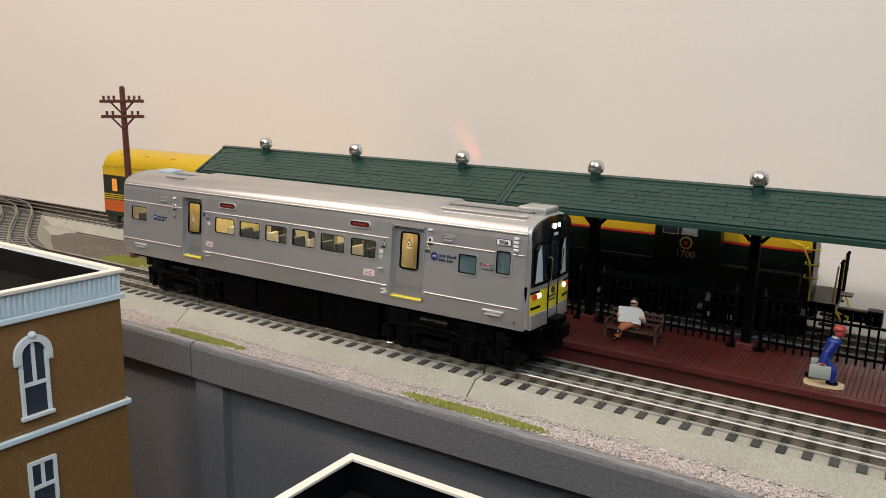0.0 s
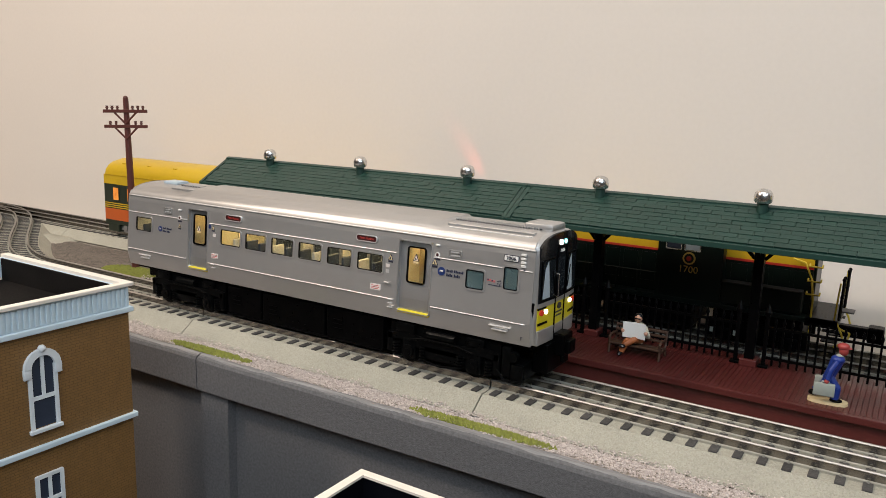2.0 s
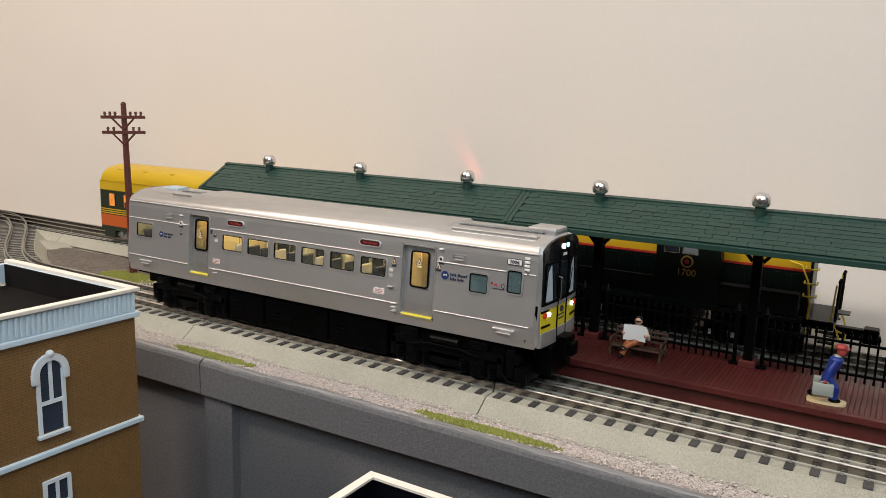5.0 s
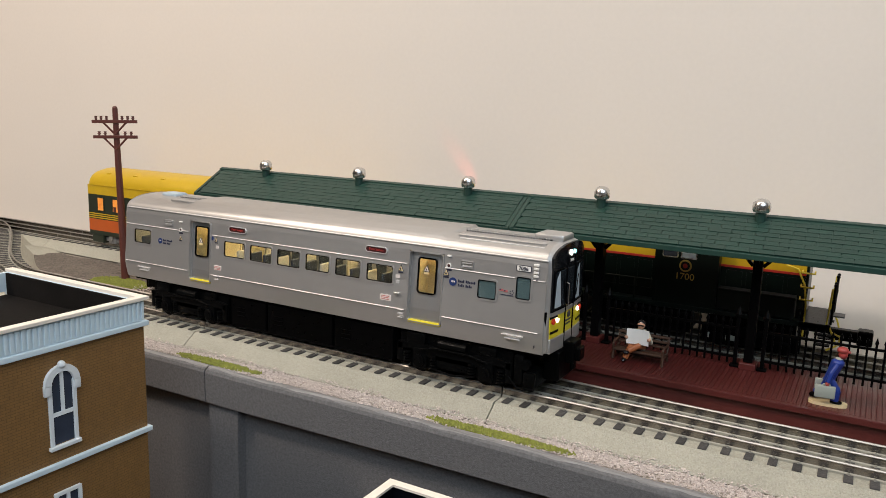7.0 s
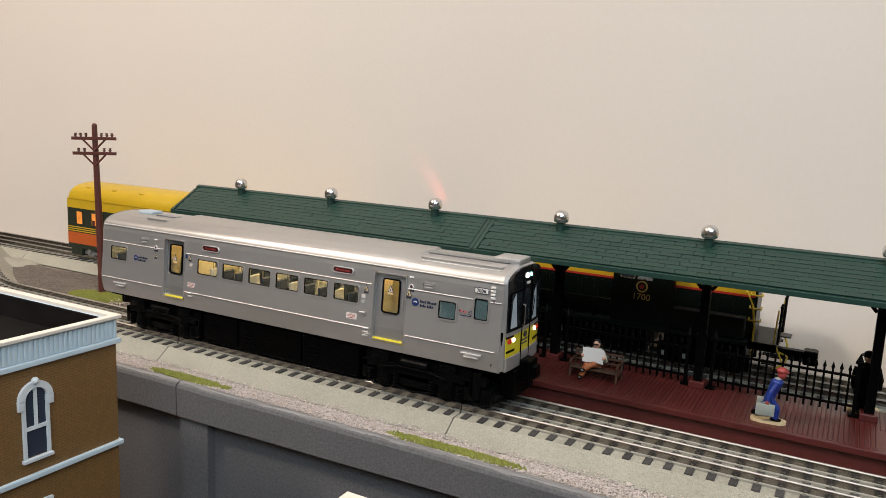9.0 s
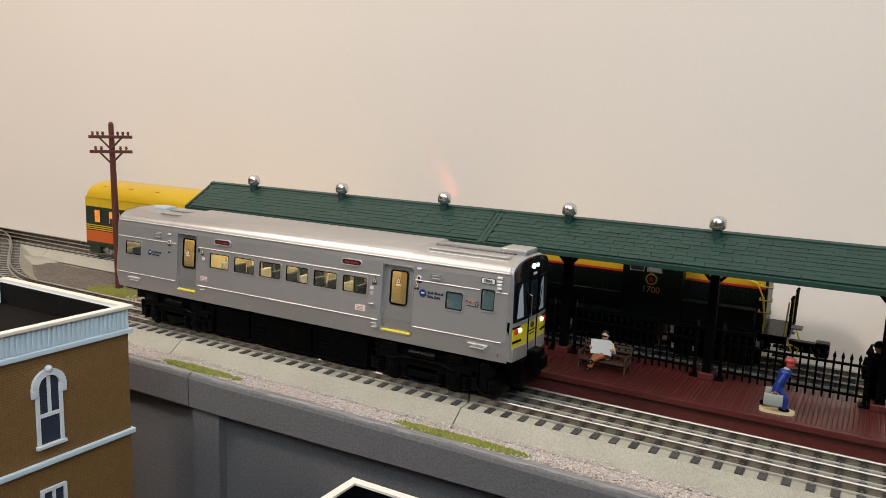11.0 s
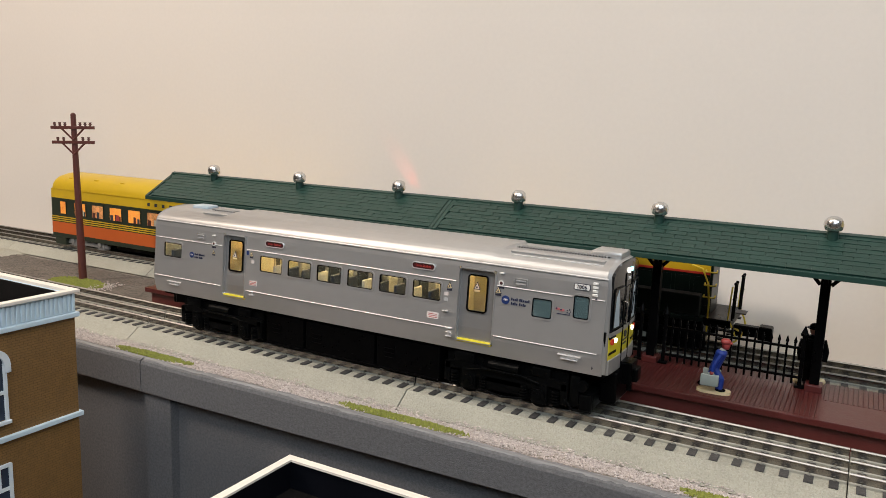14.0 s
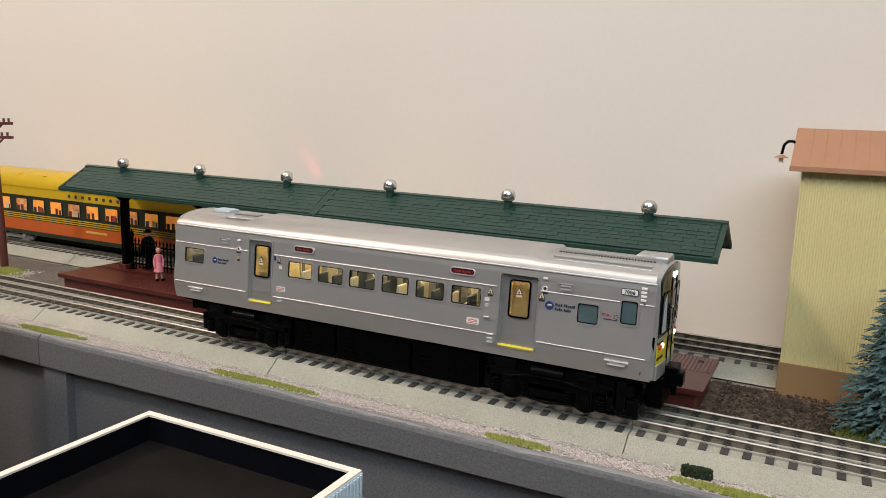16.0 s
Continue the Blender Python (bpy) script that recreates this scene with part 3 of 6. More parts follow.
# signs, numbers, decals on both sides
for sg in (-1, 1):
    for xc in (-0.2125, -0.0910):
        sign = part("destination_sign", ring(B(), 0.0170, 0.0044, 0.0021, 0.0005, 0.0007, on_side(xc, 0.0922, sg)), M["silverl"], train, "dark red destination sign", True)
        bm = B()
        loft(bm, [[on_side(xc, 0.0922, sg, k)(u, v, 0) for u, v in rrect(0.0162, 0.0036, 0.0017)] for k in (0, 0.0003)])
        part("sign_face", bm, M["darkred"], sign)
        if sg < 0:
            text_part("sign_text", "Penn Station", 0.0022, Matrix.Translation((xc, -side_y(0.0922) - 0.0004, 0.0922)) @ SIDE, M["signred"], sign, "dim red destination lettering")


def decal(x, z, w, h, material, name="decal", out=0.0002, label=""):
    bm = B()
    loft(bm, [[on_side(x, z, -1, k)(u, v, 0) for u, v in rrect(w, h, min(w, h) * 0.18, 2)] for k in (0, out)])
    return part(name, bm, M[material], train, label)


decal(0.0128, 0.0930, 0.0088, 0.0030, "white", "number_plate", 0.0003, "white number panel")
bm = B()
ring(bm, 0.0098, 0.0038, 0.0010, 0.0003, 0.0003, on_side(0.0128, 0.0930))
part("number_border", bm, M["ink"], train)
text_part("car_number", "7006", 0.0031, Matrix.Translation((0.0128, -side_y(0.093) - 0.0006, 0.0930)) @ SIDE, M["ink"], train, "black car number")
text_part("end_letter", "F", 0.0028, Matrix.Translation((0.0225, -side_y(0.0475) - 0.0006, 0.0475)) @ SIDE, M["ink"], train)
for xc, zc, s in ((-0.0335, 0.0790, 1.0), (-0.2930, 0.0757, 0.85)):
    bm = B()
    loft(bm, [[on_side(xc, zc, -1, k)(0.0026 * s * math.cos(a), 0.0026 * s * math.sin(a), 0) for a in np.linspace(0, 2 * math.pi, 17)[:-1]] for k in (0, 0.0003)])
    part("roundel", bm, M["blue"], train, "round blue emblem")
    decal(xc + 0.0002, zc + 0.0002, 0.0024 * s, 0.0011 * s, "decal", "roundel_mark", 0.0005)
    for k in (-1, 1):
        decal(xc + (0.0002 + 0.0005 * k) * s, zc - 0.0002 * s, 0.0003 * s, 0.0011 * s, "blue", "roundel_stem", 0.0007)
    for k, words in enumerate(((4, 6), (4, 4))):
        u = 0.0040
        for w in words:
            for q in range(w):
                tall = 0.0017 if q == 0 or (q + w + k) % 4 == 3 else 0.0012
                decal(xc + u * s, zc + (0.0010 - 0.0026 * k - (0.0017 - tall) / 2) * s, 0.0008 * s, tall * s, "inkblue", "letter_bar")
                u += 0.00112
            u += 0.0008
for xc, zc, k in ((-0.0385, 0.0838, 1.15), (-0.0715, 0.0822, 1.1), (-0.2705, 0.0800, 0.85), (-0.2335, 0.0826, 0.9), (-0.0535, 0.0838, 1.15), (-0.2510, 0.0800, 1.1)):
    behind = xc in (-0.0535, -0.2510)
    o = -0.0022 + 0.0007 if behind else 0.0
    tri = []
    for w, h, e0, e1 in ((0.0038, 0.0040, 0, 0.0002), (0.0029, 0.0029, 0.0002, 0.0004), (0.0011, 0.0013, 0.0004, 0.0006)):
        bm = B()
        loft(bm, [[on_side(xc, zc, -1, e + o)(u * k, v * k, 0) for u, v in ((-w / 2, -0.0014 + (0.0040 - h) * 0.30), (w / 2, -0.0014 + (0.0040 - h) * 0.30), (0, -0.0014 + (0.0040 - h) * 0.30 + h))] for e in (e0, e1)])
        tri.append(bm)
    warn = part("warning_triangle", tri[0], M["ink"], train, "small yellow warning triangle with black edge")
    part("triangle_face", tri[1], M["decal"] if behind else M["sandbase"], warn)
    part("warning_mark", tri[2], M["ink"], warn)
    bm = B()
    loft(bm, [[on_side(xc, zc - 0.0022 * k, -1, e + o)(u * k, v * k, 0) for u, v in ((-0.0016, -0.0005), (0.0016, -0.0005), (0.0016, 0.0005), (-0.0016, 0.0005))] for e in (0, 0.0002)])
    part("caption_bar", bm, M["ink"] if not behind else M["sandbase"], warn)
decal(-0.0820, 0.0622, 0.0084, 0.0040, "decal", "notice", label="pale notice label")
decal(-0.2310, 0.0622, 0.0072, 0.0036, "decal", "notice", label="pale notice label")
for xc in (-0.0820, -0.2310):
    for k in range(3):
        decal(xc, 0.0632 - 0.0010 * k, 0.0060, 0.00022, "signred", "notice_line", 0.0004)
decal(-0.0735, 0.0770, 0.0030, 0.0022, "decal", "notice")
decal(-0.2322, 0.0775, 0.0028, 0.0022, "decal", "notice")
decal(-0.0735, 0.0735, 0.0024, 0.0022, "silverl", "notice")
decal(-0.2372, 0.0835, 0.0018, 0.0030, "blue", "access_sign", label="small blue access sign")
for xc, zc in ((-0.0006, 0.0786), (0.0022, 0.0782)):
    decal(xc, zc, 0.0026, 0.0013, "pinkred", "flag")
    decal(xc - 0.0006, zc + 0.0003, 0.0010, 0.0007, "inkblue", "flag_canton", 0.0004)
for a in range(5):
    decal(0.0062 + 0.0012 * math.cos(a * 1.257), 0.0778 + 0.0012 * math.sin(a * 1.257), 0.0007, 0.0007, "inkblue", "star")
decal(0.0030, 0.0759, 0.0080, 0.0004, "inkblue", "lettering_bar")
# small fittings
for xc, zc, w in ((-0.0700, 0.0560, 0), (-0.0700, 0.0535, 0), (-0.0700, 0.0510, 0), (-0.2320, 0.0560, 0), (-0.2320, 0.0535, 0), (-0.0730, 0.0665, 0)):
    part("step_grab", box(B(), xc - 0.0018, xc + 0.0018, -0.0276, -0.0262, zc - 0.0003, zc + 0.0003, 0.0001), M["silverl"], train)
for k in range(4):
    part("marker_lamp", box(B(), 0.0192, 0.0222, -0.0250, -0.0232, 0.0953 - 0.0022 * k, 0.0966 - 0.0022 * k, 0.0002), M["white"], train)
ball_b = ball(B(), (0.0215, -0.0242, 0.0870), 0.0008)
part("indicator", ball_b, M["ink"], train)
for xc, zc in ((-0.0370, 0.0885), (-0.2705, 0.0865)):
    part("indicator", ball(B(), (xc, -side_y(zc), zc), 0.0010), M["darkred"], train)
    part("indicator_rim", ring(B(), 0.0032, 0.0032, 0.0015, 0.0005, 0.0005, on_side(xc, zc)), M["white"], train, "", True)
    part("lamp_hood", box(B(), xc - 0.0014, xc + 0.0014, -0.0250, -0.0236, zc + 0.0055, zc + 0.0066, 0.0003), M["white"], train)
    part("placard", box(B(), xc - 0.0020, xc + 0.0020, -side_y(zc) - 0.0003, -side_y(zc), zc - 0.0032, zc - 0.0020), M["ink"], train)
for xc in (-0.0245, -0.2840):
    ventp = part("side_vent", ring(B(), 0.0086, 0.0046, 0.0006, 0.0004, 0.0005, on_side(xc, 0.0905)), M["silver"], train)
    for k in (-1, 1):
        part("vent_slot", box(B(), xc - 0.003, xc + 0.003, -0.0250, -0.0238, 0.0905 + 0.001 * k - 0.0003, 0.0905 + 0.001 * k + 0.0003), M["silverl"], ventp)
for xc in (0.0085, -0.3110):
    for k, w in ((0, 0.0070), (1, 0.0050)):
        part("step", box(B(), xc - w, xc + w, -0.0274, -0.0255, 0.0522 - 0.0022 * k, 0.0529 - 0.0022 * k, 0.0002), M["silverl"], train)

# interior
part("interior_floor", box(B(), REAR + 0.003, NOSE - 0.002, -0.0215, 0.0215, 0.050, 0.0515), M["seat"], train)
part("interior_ceiling", box(B(), REAR + 0.003, NOSE - 0.002, -0.0218, 0.0218, 0.0970, 0.0982), M["liner"], train)
part("light_strip", box(B(), -0.328, -0.022, -0.006, 0.006, 0.0958, 0.0968), M["glow"], train, "warm glowing interior light strip")
for x in (-0.020, -0.068, -0.2365, -0.2655):
    for a, b in ((-0.0215, -0.0021), (0.005, 0.0215)):
        part("bulkhead", box(B(), x - 0.0006, x + 0.0006, a, b, 0.0515, 0.0970), M["liner"], train, "cream bulkhead")
for x0, x1 in DOORS:
    part("vestibule_lining", box(B(), x0 - 0.004, x1 + 0.004, -0.0020, -0.0008, 0.0515, 0.0970), M["liner"], train, "cream vestibule wall")
part("cab_bulkhead", box(B(), -0.0180, -0.0168, -0.0215, 0.0215, 0.0515, 0.0970), M["seatpale"], train)
part("cab_partition", box(B(), 0.0205, 0.0215, -0.0215, 0.0215, 0.0515, 0.0970), M["seatpale"], train)
for x in np.arange(-0.322, -0.075, 0.0128):
    if -0.268 < x < -0.232:
        continue
    for y in (-0.0155, 0.0155):
        bm = B()
        box(bm, -0.004, 0.004, -0.0058, 0.0058, 0, 0.0095, 0.0006)
        box(bm, 0.0028, 0.0048, -0.0058, 0.0058, 0.0085, 0.0245, 0.0008)
        pale = int(round(x * 1e4)) % 3 == 0
        part("seat", bm, M["seatpale"] if pale else M["seat"], train, "passenger seat", m=pose(float(x), y, 0.0515))

# cab front
BOWED = ("cab_front", "front_mask", "yellow_band", "black_corner", "front_skirt")
OUT = [(-y, z) for y, z in PROF] + [(-y, z) for y, z in FLAT[1:]]
OUT = OUT + [(-y, z) for y, z in OUT[-2::-1]]
CEN = (0.0, 0.078)


def inset(d):
    r = []
    for y, z in OUT:
        L = math.hypot(y - CEN[0], z - CEN[1])
        k = max(0, (L - d) / L)
        r.append((CEN[0] + (y - CEN[0]) * k, CEN[1] + (z - CEN[1]) * k))
    return r


bm = B()
loft(bm, [[(x, y, z) for y, z in inset(d)] for x, d in ((NOSE - 0.001, 0), (NOSE + 0.0032, 0.0004), (NOSE + 0.0048, 0.0012), (NOSE + 0.0056, 0.0022), (NOSE + 0.0058, 0.0032))])
part("cab_front", bm, M["silver"], train, "rounded silver cab end", True)
bm = B()
loft(bm, [[(x, y, z) for y, z in inset(d)] for x, d in ((REAR + 0.001, 0), (REAR - 0.0012, 0.0008), (REAR - 0.0020, 0.0024))])
part("rear_end", bm, M["silver"], train, "silver rear end", True)
FX = NOSE + 0.0058
bm = B()
half = [(0.0222, 0.0683), (0.0222, 0.0970)] + [(-y, z) for y, z in inset(0.0012) if y < -0.001 and z > 0.0985]
mask = [(-y, z) for y, z in half] + half[::-1]
prism(bm, mask, FX - 0.002, FX + 0.0006)
front = part("front_mask", bm, M["blackgloss"], train, "gloss black windscreen surround")
for y0, y1 in ((-0.0204, -0.0072), (0.0072, 0.0204)):
    part("windscreen", box(B(), FX + 0.0004, FX + 0.0010, y0, y1, 0.0700, 0.0930, 0.0002), M["darkpane"], front, "tall dark windscreen pane")
    # Pale patch on the outer glass face paints in the windscreen's bluish reflection.
    part("sun_blind", prism(B(), [(y0 + 0.0008, 0.0706), (y0 + 0.0024, 0.0880), (y0 + 0.0052, 0.0922), (y0 + 0.0080, 0.0706)], FX + 0.0009, FX + 0.00112), M["cabpale"], front, "pale blue reflection painted on the glass")
part("door_window", box(B(), FX + 0.0004, FX + 0.0010, -0.0042, 0.0042, 0.0720, 0.0920, 0.0002), M["darkpane"], front)
part("waist_strip", box(B(), FX - 0.001, FX + 0.0006, -0.0215, 0.0215, 0.0655, 0.0684, 0.0002), M["silver"], front, "silver strip under the windscreen")
for sg in (-1, 1):
    bm = B()
    ring(bm, 0.0144, 0.0240, 0.0024, 0.0008, 0.0008, lambda u, v, k, c=sg * 0.0138: (FX + 0.0004 + k, c + u, 0.0815 + v))
    part("windscreen_gasket", bm, M["black"], front)
    part("wiper", tube(B(), [(FX + 0.0013, sg * 0.0080, 0.0730), (FX + 0.0014, sg * 0.0105, 0.0860)], 0.0003, 5), M["black"], front)
part("end_door", ring(B(), 0.0118, 0.0560, 0.0012, 0.0005, 0.0007, lambda u, v, k: (FX + 0.0004 + k, u, 0.0720 + v)), M["black"], front)
cyl_b = tube(B(), [(FX + 0.001, -0.0065, 0.0700), (FX + 0.0028, -0.0065, 0.0705), (FX + 0.0028, -0.0065, 0.0830), (FX + 0.001, -0.0065, 0.0835)], 0.0005)
part("grab_rail", cyl_b, M["chrome"], front, "chrome grab rail")
bm = B()
loft(bm, [[(x, y * k, z) for y, z in ((-0.0235, 0.0522), (-0.0240, 0.0656), (0.0240, 0.0656), (0.0235, 0.0522))] for x, k in ((FX - 0.0046, 1.0), (FX - 0.0022, 0.995), (FX - 0.0004, 0.97), (FX + 0.0003, 0.93))])
band = part("yellow_band", bm, M["yellow"], train, "bright yellow front band")
for sg in (-1, 1):
    part("black_corner", box(B(), FX - 0.0026, FX - 0.0006, sg * 0.0242 - 0.0010, sg * 0.0242 + 0.0010, 0.0518, 0.0692, 0.0004), M["black"], train)
    part("headlight", cyl(B(), (FX, sg * 0.0150, 0.0625), (FX + 0.0012, sg * 0.0150, 0.0625), 0.0014, n=14), M["headlamp"], band, "glowing white headlight")
    part("marker_light", cyl(B(), (FX, sg * 0.0192, 0.0625), (FX + 0.0012, sg * 0.0192, 0.0625), 0.0017, n=14), M["redlens"], band, "red marker light")
    part("band_stripe", box(B(), FX, FX + 0.0006, sg * 0.0175 - 0.0045, sg * 0.0175 + 0.0045, 0.0552, 0.0566), M["black"], band)
    part("upper_stripe", box(B(), FX, FX + 0.0006, sg * 0.0185 - 0.0040, sg * 0.0185 + 0.0040, 0.0644, 0.0657), M["black"], band)
part("front_emblem", cyl(B(), (FX, 0, 0.0628), (FX + 0.0009, 0, 0.0628), 0.0020, n=14), M["ink"], band)
for k, w in ((0, 0.0042), (1, 0.0034)):
    part("lettering_bar", box(B(), FX, FX + 0.0005, -w, w, 0.0588 - 0.0022 * k, 0.0598 - 0.0022 * k), M["ink"], band)
for y, mt in ((-0.0022, "headlamp"), (0.0032, "greenlamp")):
    part("roof_light", cyl(B(), (FX, y, 0.1012), (FX + 0.0013, y, 0.1012), 0.0017 if y < 0 else 0.0013, n=12), M[mt], front, "glowing roof light")
text_part("front_number", "7006", 0.0026, Matrix.Translation((FX + 0.0008, 0.0, 0.0962)) @ FRONT, M["white"], front, "white front number")
bm = B()
for sg in (-1, 1):
    cyl(bm, (FX - 0.003, sg * 0.0205, 0.0575), (FX - 0.003, sg * 0.0205, 0.0432), 0.0012)
box(bm, FX - 0.003, FX + 0.0008, -0.0222, 0.0222, 0.0432, 0.0524, 0.0006)
part("front_skirt", bm, M["silver"], train, "silver lower front skirt")

# underframe, couplers and bogies
bm = B()
box(bm, REAR + 0.004, NOSE, -0.021, 0.021, 0.0405, 0.0445)
for x0, x1, z in ((-0.222, -0.188, 0.0200), (-0.186, -0.128, 0.0188), (-0.126, -0.078, 0.0196)):
    box(bm, x0, x1, -0.0228, 0.0228, z, 0.041, 0.0006)
    for k in range(3):
        box(bm, x0 + 0.006, x0 + 0.014, -0.0234, -0.0226, z + 0.007 + 0.003 * k, z + 0.0080 + 0.003 * k)
    for k in range(5):
        box(bm, x0 + 0.017 + 0.0058 * k, x0 + 0.0178 + 0.0058 * k, -0.0232, -0.0226, z + 0.0050, z + 0.0058)
box(bm, -0.222, -0.078, -0.0236, -0.0222, 0.0190, 0.0202, 0.0002)
part("underframe", bm, M["black"], train, "black equipment boxes under the floor")
bm = B()
box(bm, FX - 0.003, FX + 0.0055, -0.0055, 0.0060, 0.0335, 0.0470, 0.0008)
cyl(bm, (FX + 0.004, -0.003, 0.030), (FX + 0.004, -0.003, 0.038), 0.0016)
box(bm, FX + 0.004, FX + 0.0085, -0.0035, 0.0045, 0.0350, 0.0435, 0.001)
box(bm, FX - 0.010, FX, -0.014, 0.014, 0.024, 0.0425, 0.001)
part("coupler", bm, M["black"], train, "black front coupler")
bm = B()
box(bm, REAR - 0.005, REAR + 0.010, -0.005, 0.005, 0.028, 0.040, 0.001)
box(bm, REAR - 0.009, REAR - 0.004, -0.004, 0.004, 0.027, 0.037, 0.001)
part("coupler", bm, M["black"], train, "black rear coupler")

# the whole front bows forward in plan
for ob in [c for c in train.children_recursive if c.name.split(".")[0] in BOWED or c.parent in (front, band)]:
    bm = B()
    bm.from_mesh(ob.data)
    for k in range(-7, 8):
        bmesh.ops.bisect_plane(bm, geom=bm.verts[:] + bm.edges[:] + bm.faces[:], plane_co=(0, 0.003 * k + 0.0001, 0), plane_no=(0, 1, 0))
    for v in bm.verts:
        f = min(1.0, max(0.0, (v.co.x - NOSE + 0.001) / 0.0035))
        v.co.x -= f * (0.0022 + 0.0016 * (v.co.y / 0.0225) ** 2)
    bm.to_mesh(ob.data)
    bm.free()

WIDEN = Matrix.Translation((0, 0.0043, 0)) @ Matrix.Diagonal((1, 1.16, 1, 1))
for ob in train.children_recursive:
    if not ob.name.startswith("seat"):
        ob.data.transform(WIDEN)

WHEEL_R = 0.0086
WHEELS = []


def bogie(xc):
    bm = B()
    for sg in (-1, 1):
        y0, y1 = sorted((sg * 0.0218, sg * 0.0244))
        loft(bm, [[(x, y, z) for x, z in ((-0.040, 0.0300), (-0.040, 0.0345), (-0.028, 0.0362), (-0.014, 0.0340), (0.014, 0.0340), (0.028, 0.0362), (0.040, 0.0345), (0.040, 0.0300), (0.030, 0.0310), (0.014, 0.0265), (-0.014, 0.0265), (-0.030, 0.0310))] for y in (y0, y1)])
        box(bm, -0.0125, 0.0125, y0, y1, 0.0215, 0.0300, 0.0008)
        tube(bm, [(-0.013, sg * 0.0250, 0.0205), (0, sg * 0.0254, 0.0188), (0.013, sg * 0.0250, 0.0205)], 0.0007, 6)
        for x in (-0.0235, 0.0235):
            box(bm, x - 0.0050, x + 0.0050, y0 - 0.0006, y1 + 0.0006, 0.0190, 0.0325, 0.0012)
            cyl(bm, (x, sg * 0.0240, 0.0246), (x, sg * 0.0264, 0.0246), 0.0040, n=14)
            cyl(bm, (x, sg * 0.0262, 0.0246), (x, sg * 0.0270, 0.0246), 0.0018, n=10)
            for dx in (-0.0100, 0.0100):
                for k in range(5):
                    cyl(bm, (x + dx, sg * 0.0236, 0.0205 + 0.0018 * k), (x + dx, sg * 0.0236, 0.0215 + 0.0018 * k), 0.0026, n=8)
        for x in (-0.0385, 0.0385):
            box(bm, x - 0.0022, x + 0.0022, y0, y1, 0.0215, 0.0345, 0.0006)
        tube(bm, [(-0.0235, sg * 0.0262, 0.0320), (-0.012, sg * 0.0262, 0.0345), (0.012, sg * 0.0262, 0.0345), (0.0235, sg * 0.0262, 0.0320)], 0.0006, 6)
        for x in (-0.0235, 0.0235):
            cyl(bm, (x, sg * 0.0204, 0.0246), (x, sg * 0.0222, 0.0246), 0.0082, n=20)
        cyl(bm, (-0.010, sg * 0.0236, 0.0372), (0.010, sg * 0.0236, 0.0372), 0.0028, n=12)
        box(bm, -0.034, -0.020, y0, y1, 0.0350, 0.0415, 0.0008)
        box(bm, 0.018, 0.030, y0, y1, 0.0355, 0.0410, 0.0008)
    box(bm, -0.040, 0.040, -0.0212, 0.0212, 0.0200, 0.0405)
    box(bm, -0.034, 0.034, -0.0140, 0.0140, 0.0190, 0.0280)
    b = part("bogie", bm, M["bogieblack"], train, "black sprung bogie", True, pose(xc, 0, 0))
    for x in (-0.0235, 0.0235):
        w = B()
        for sg in (-1, 1):
            cyl(w, (0, sg * 0.0158, 0), (0, sg * 0.0192, 0), WHEEL_R, n=24)
            cyl(w, (0, sg * 0.0146, 0), (0, sg * 0.0158, 0), WHEEL_R + 0.0013, n=24)
            cyl(w, (0, sg * 0.0192, 0), (0, sg * 0.0198, 0), WHEEL_R * 0.5, n=12)
            for k in range(4):
                a = k * math.pi / 2
                cyl(w, (0.0055 * math.cos(a), sg * 0.0191, 0.0055 * math.sin(a)), (0.0055 * math.cos(a), sg * 0.0196, 0.0055 * math.sin(a)), 0.0011, n=8)
        cyl(w, (0, -0.0158, 0), (0, 0.0158, 0), 0.002)
        ws = part("wheelset", w, M["steel"], b, "dark steel wheelset", True, pose(x, 0, 0.016 + WHEEL_R))
        WHEELS.append((ws, x))


bogie(-0.0325)
bm = B()
for sg in (-1, 1):
    y0, y1 = sorted((sg * 0.0195, sg * 0.0235))
    box(bm, 0.0090, 0.0150, y0, y1, 0.0215, 0.0400, 0.0012)
    box(bm, 0.0150, 0.0225, y0, y1, 0.0185, 0.0300, 0.0012)
    cyl(bm, (0.0165, sg * 0.0200, 0.0345), (0.0165, sg * 0.0240, 0.0345), 0.0032, n=12)
    tube(bm, [(0.0060, sg * 0.0240, 0.0260), (0.0120, sg * 0.0246, 0.0200), (0.0220, sg * 0.0240, 0.0205)], 0.0007, 6)
box(bm, 0.0120, 0.0225, -0.0195, 0.0195, 0.0200, 0.0300, 0.001)
part("pilot", bm, M["bogieblack"], train, "black pilot casting with step boxes", True)
bogie(-0.2655)

